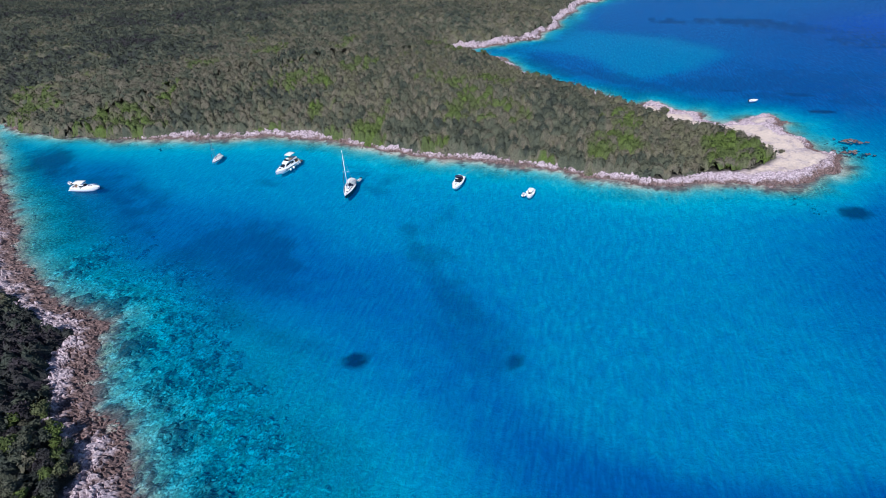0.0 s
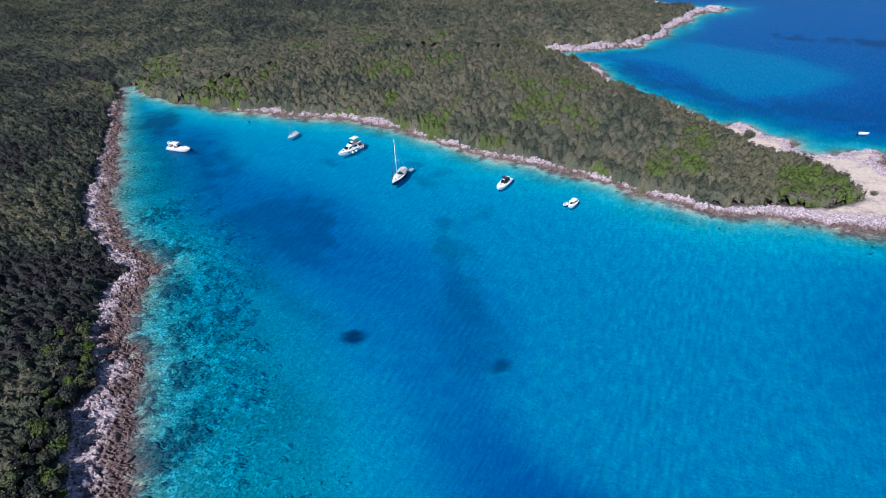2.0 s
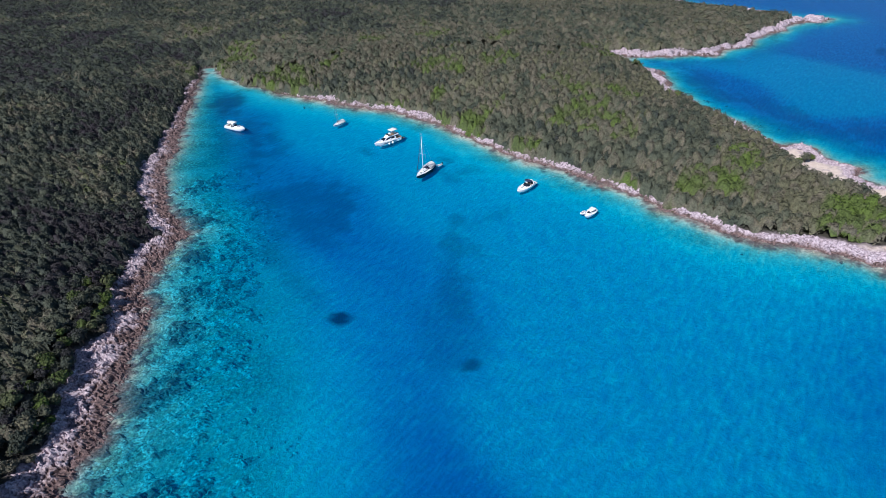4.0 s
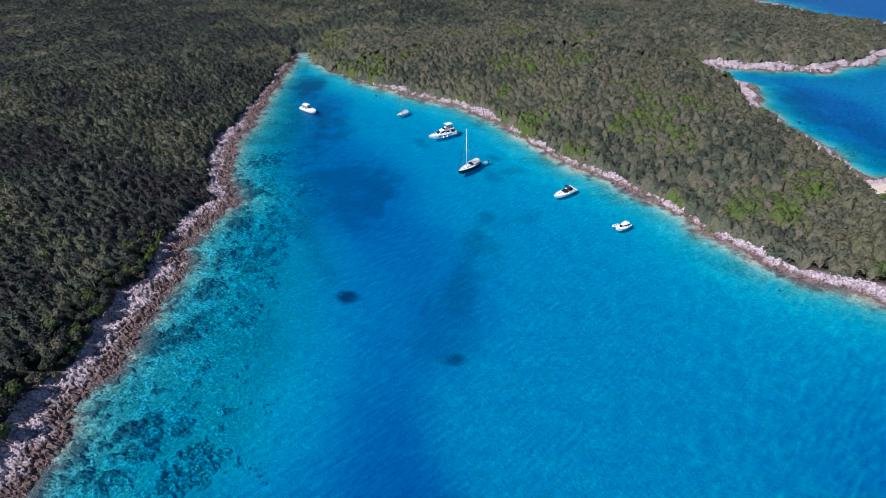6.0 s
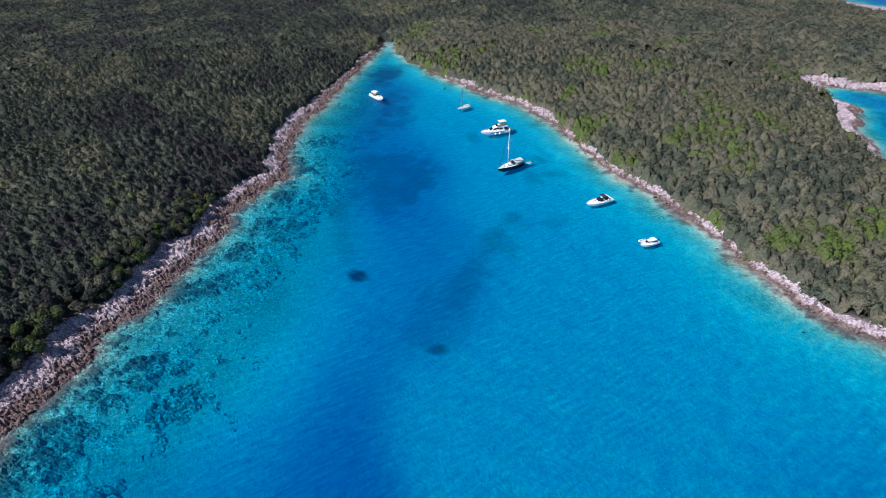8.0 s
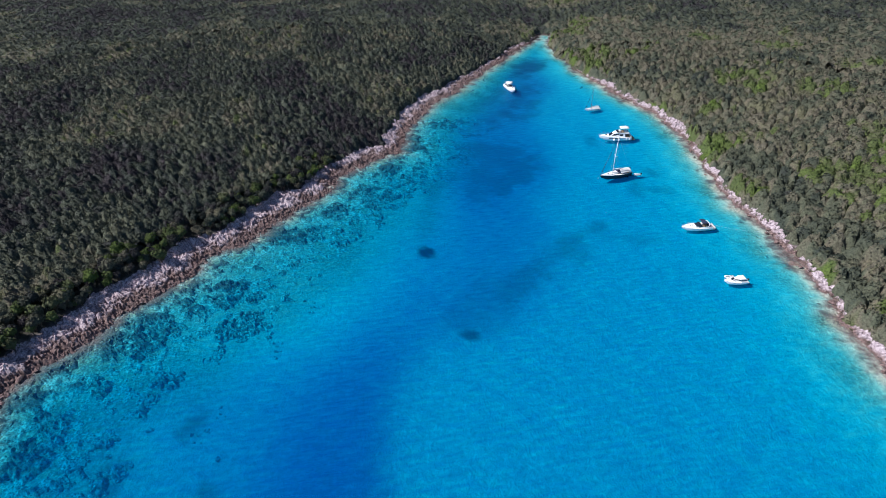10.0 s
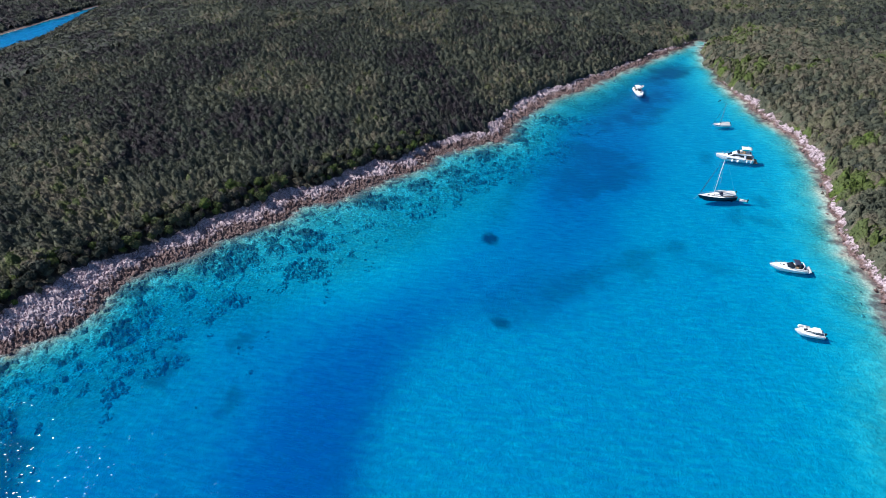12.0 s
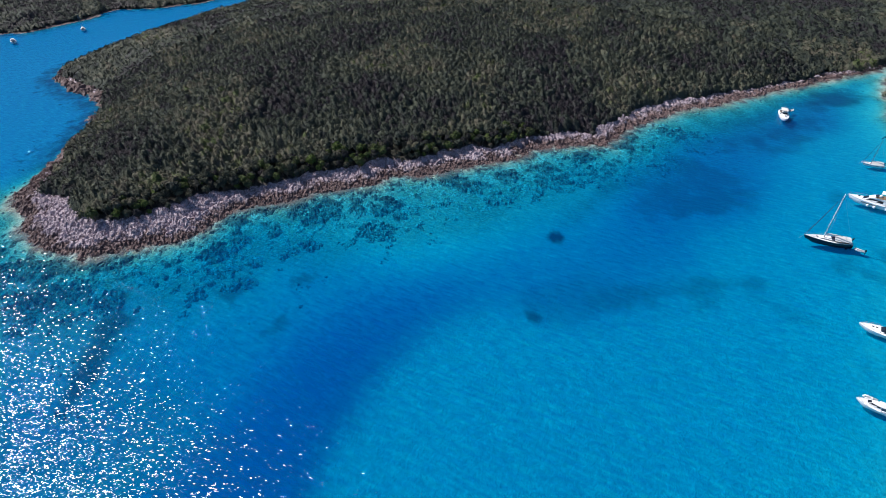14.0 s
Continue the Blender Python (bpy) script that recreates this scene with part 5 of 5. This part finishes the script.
def sailing_yacht(name, bow, stern, label, L, B, hull_mat, mast_high, cover=False, group="moored boats", hull_label=""):
    """Cruising yacht with mast, boom, furled headsail, sprayhood and awning."""
    root = boat_root(name, bow, stern, label, "sailing boat", group)
    k = L / 11.5
    edge = hull_parts(root, L, B, 1.2 * k, hull_mat, GELCOAT, 0.72, 2.0, 0.22, 0.6, hull_label, NAVY if cover else None)
    roof = cabin_corners(-1.6 * k, 3.0 * k, B * 0.58, B * 0.3, 1.1 * k, 1.55 * k, 0.0, 1.2 * k, 0.15)
    cab = part("coachroof", block(roof, 0.09 * k, 3), GELCOAT, root)
    for s in ("port", "starboard"):
        part("side_window", panel(roof, s, 0.15, 0.8, 0.3, 0.75), GLASS, cab)
    hatches(root, [(2.6 * k, 0), (0.9 * k, 0)], 1.5 * k, 0.45 * k)
    part("cockpit_floor", boxed(-L * 0.45, -1.6 * k, -B * 0.16, B * 0.16, 1.05 * k, 1.14 * k, 0.02), TEAK, root, "teak cockpit sole")
    for y in (-1, 1):
        part("cockpit_bench", boxed(-L * 0.42, -1.6 * k, y * B * 0.26 - 0.28 * k, y * B * 0.26 + 0.28 * k, 1.05 * k, 1.42 * k, 0.06), TEAK, root)
    mx, base = 1.1 * k, 1.5 * k
    mast = part("mast", tube([(mx, 0, base), (mx - 0.05, 0, mast_high * 0.6), (mx - 0.15, 0, mast_high)], [0.13 * k, 0.12 * k, 0.07 * k], 8), SPAR if cover else GELCOAT, root, "grey aluminium mast" if cover else "white aluminium mast", True)
    for f, w in ((0.45, 1.05),):
        z = base + (mast_high - base) * f
        part("spreader", tube([(mx - 0.2, -w * k, z + 0.1), (mx, 0, z), (mx - 0.2, w * k, z + 0.1)], 0.045 * k, 5), GELCOAT, mast)
    part("wind_vane", tube([(mx - 0.15, 0, mast_high), (mx + 0.3, 0, mast_high + 0.35)], 0.02, 5), BLACK, mast)
    zb = base + 0.95 * k
    boom = part("boom", tube([(mx - 0.15, 0, zb), (mx - 4.2 * k, 0, zb + 0.1)], 0.08 * k), ALLOY, root)
    part("sail_bag", tube([(mx - 0.25, 0, zb + 0.15), (mx - 0.6, 0, zb + 0.28), (mx - 2.5 * k, 0, zb + 0.25), (mx - 4.1 * k, 0, zb + 0.18)], [0.1, 0.24 * k, 0.2 * k, 0.08], 8), CANVAS, boom, "white sail bag", True)
    stem = edge(0.985, 0)
    top = Vector((mx - 0.12, 0, mast_high * 0.96))
    pts = [stem + (top - stem) * f for f in (0.0, 0.06, 0.1, 0.5, 0.9, 1.0)]
    part("furled_headsail", tube(pts, [0.02, 0.02, 0.10 * k, 0.075 * k, 0.03, 0.015], 6), NAVY_CANVAS, root, "dark furled headsail", True)
    part("backstay", tube([edge(0.02, 0) + Vector((0, 0, 0)), top], 0.015, 4), ALLOY, root)
    for y in (-1, 1):
        part("shroud", tube([edge(0.58, y * 0.95), (mx - 0.2, y * 1.15 * k, base + (mast_high - base) * 0.42), (mx - 0.14, 0, mast_high * 0.93)], 0.013, 4), ALLOY, root)
    hood = [[(x * k, math.cos(q) * B * 0.3, 1.45 * k + math.sin(q) * h * k) for q in [math.pi * i / 8 for i in range(9)]] for x, h in ((-0.7, 0.25), (-1.1, 0.62), (-1.7, 0.7))]
    part("sprayhood", loft(hood, caps=False), CANVAS if cover else NAVY_CANVAS, root, "folding sprayhood", True)
    if cover:
        ridge = [[(x * k, y * B * 0.42, 1.35 * k + (1 - abs(y)) * 1.7 * k * h) for y in (-1, -0.5, 0, 0.5, 1)] for x, h in ((-5.0, 0.8), (-3.5, 1.0), (-1.8, 1.0), (0.2, 0.85))]
        part("boom_tent", loft(ridge, caps=False), CANVAS, root, "white cockpit tent", True)
    else:
        ridge = [[(x * k, y * B * 0.42, zb - 0.75 * k + (1 - abs(y) ** 1.6) * 0.95 * k * h) for y in (-1, -0.8, -0.4, 0, 0.4, 0.8, 1)] for x, h in ((-5.1, 0.78), (-4.0, 0.92), (-2.6, 1.0), (-1.2, 1.0))]
        part("awning", loft(ridge, caps=False), CANVAS, root, "white cockpit awning", True)
        for x in (-4.8, -1.6):
            for y in (-1, 1):
                part("awning_pole", tube([(x * k, y * B * 0.4, 1.1 * k), (x * k, y * B * 0.42, zb - 0.75 * k)], 0.018, 5), ALLOY, root)
    part("wheel", tube([(-4.0 * k, 0.42 * math.cos(q), 1.75 * k + 0.42 * math.sin(q)) for q in [2 * math.pi * i / 12 for i in range(13)]], 0.02, 5), ALLOY, root)
    part("stern_motor", block([(-L / 2 - 0.1, -0.7, 1.35 * k), (-L / 2 + 0.2, -0.7, 1.35 * k), (-L / 2 + 0.2, -0.4, 1.35 * k), (-L / 2 - 0.1, -0.4, 1.35 * k), (-L / 2 - 0.3, -0.7, 2.3 * k), (-L / 2 + 0.0, -0.7, 2.3 * k), (-L / 2 + 0.0, -0.4, 2.3 * k), (-L / 2 - 0.3, -0.4, 2.3 * k)], 0.06), BLACK, root, "black outboard on the stern rail")
    bow_rail(root, edge, 0.8, 0.5 * k)
    ts = [0.05 + 0.75 * i / 5 for i in range(6)]
    for y in (-0.96, 0.96):
        part("lifeline", tube([edge(t, y) + Vector((0, 0, 0.55 * k)) for t in ts], 0.01, 4), ALLOY, root)
        for t in ts:
            part("stanchion", tube([edge(t, y), edge(t, y) + Vector((0, 0, 0.55 * k))], 0.014, 4), ALLOY, root)
    part("rudder", boxed(-L * 0.47, -L * 0.42, -0.04, 0.04, -1.4 * k, 0.1, 0.01), hull_mat, root)
    part("anchor_chain", tube([stem, stem + Vector((1.0, 0, -1.4)), stem + Vector((3.5, 0, -3.8))], 0.018, 5), ALLOY, root)
    return root


def dinghy(bow, stern, label, motor=True):
    """Inflatable tender with round tubes and a thwart."""
    root = boat_root("dinghy", bow, stern, label, "dinghy", "tenders")
    L, B, r = (Vector(bow) - Vector(stern)).length, 1.35, 0.2
    side = [(-L / 2, B / 2 - r, 0.2), (L * 0.2, B / 2 - r, 0.2), (L * 0.4, B * 0.28, 0.28), (L / 2, 0, 0.36), (L * 0.4, -B * 0.28, 0.28), (L * 0.2, -B / 2 + r, 0.2), (-L / 2, -B / 2 + r, 0.2)]
    part("tube", tube(side, [0.08, r, r, r, r, r, 0.08], 8), GELCOAT, root, "pale inflated tube", True)
    part("floor", boxed(-L * 0.45, L * 0.3, -B * 0.3, B * 0.3, 0.04, 0.1, 0.02), RUBBER, root)
    part("thwart", boxed(-L * 0.12, L * 0.0, -B * 0.4, B * 0.4, 0.3, 0.36, 0.02), CANVAS, root)
    part("transom", boxed(-L * 0.43, -L * 0.4, -B * 0.32, B * 0.32, 0.05, 0.42, 0.01), RUBBER, root)
    if motor:
        outboard(root, -L * 0.42, 0.4)
    return root


def mooring_line(a, b):
    pts = [Vector(a).lerp(Vector(b), f) - Vector((0, 0, 0.55 * math.sin(math.pi * f))) for f in [k / 8 for k in range(9)]]
    bm = tube(pts, 0.012, 5)
    me = bpy.data.meshes.new("mooring_line")
    bm.to_mesh(me)
    bm.free()
    me.materials.append(CANVAS)
    return tagged(new("mooring_line", me), "pale mooring rope running from the stern to the shore", "rope")


sport_cruiser("hardtop_cruiser", (-157.2, 123.9), (-167.8, 122.4), "white hard-top motor cruiser anchored near the bay's head", 10.6, 3.5, 2.9, hardtop=True)
sailing_yacht("small_sailing_boat", (-128.9, 147.4), (-129.5, 154.0), "small white sailing boat under a white cockpit cover", 6.6, 2.6, GELCOAT, 9.2, cover=True)
motor_yacht((-100.0, 141.9), (-98.0, 154.1))
sailing_yacht("sailing_yacht", (-69.4, 130.8), (-71.2, 141.6), "navy-hulled sailing yacht with white deck and awning", 11.4, 3.6, NAVY, 15.0, hull_label="dark navy hull")
sport_cruiser("sport_cruiser", (-36.6, 141.4), (-35.9, 150.0), "white sport cruiser with navy cockpit canvas, stern to shore", 8.5, 3.2, 2.3, dinghy_across=True)
cabin_boat("cabin_boat", (-12.7, 139.8), (-12.1, 145.4), "small white cabin boat with dark windscreen and outboard", 5.7, 2.4)
cabin_boat("open_boat", (71.8, 235.6), (68.2, 234.4), "small white open motor boat off the outer shore", 3.8, 1.6, open_deck=True)
cabin_boat("inlet_boat", (-85.1, -303.8), (-81.9, -296.2), "white cabin boat moored in the far inlet", 8.2, 3.0, "inlet boats")
sailing_yacht("inlet_sailing_boat", (-125.1, -295.0), (-120.9, -287.0), "white sailing boat moored in the far inlet", 9.0, 2.9, GELCOAT, 11.5, cover=True, group="inlet boats")
dinghy((-173.4, 126.4), (-170.9, 125.2), "pale inflatable dinghy tied astern of the cruiser")
dinghy((-70.0, 142.6), (-69.6, 145.0), "small pale inflatable astern of the sailing yacht")
dinghy((-14.5, 141.2), (-14.3, 143.6), "small grey inflatable tied beside the cabin boat", False)
mooring_line((-35.6, 150.8, 0.9), (-29.5, 164.6, 1.0))
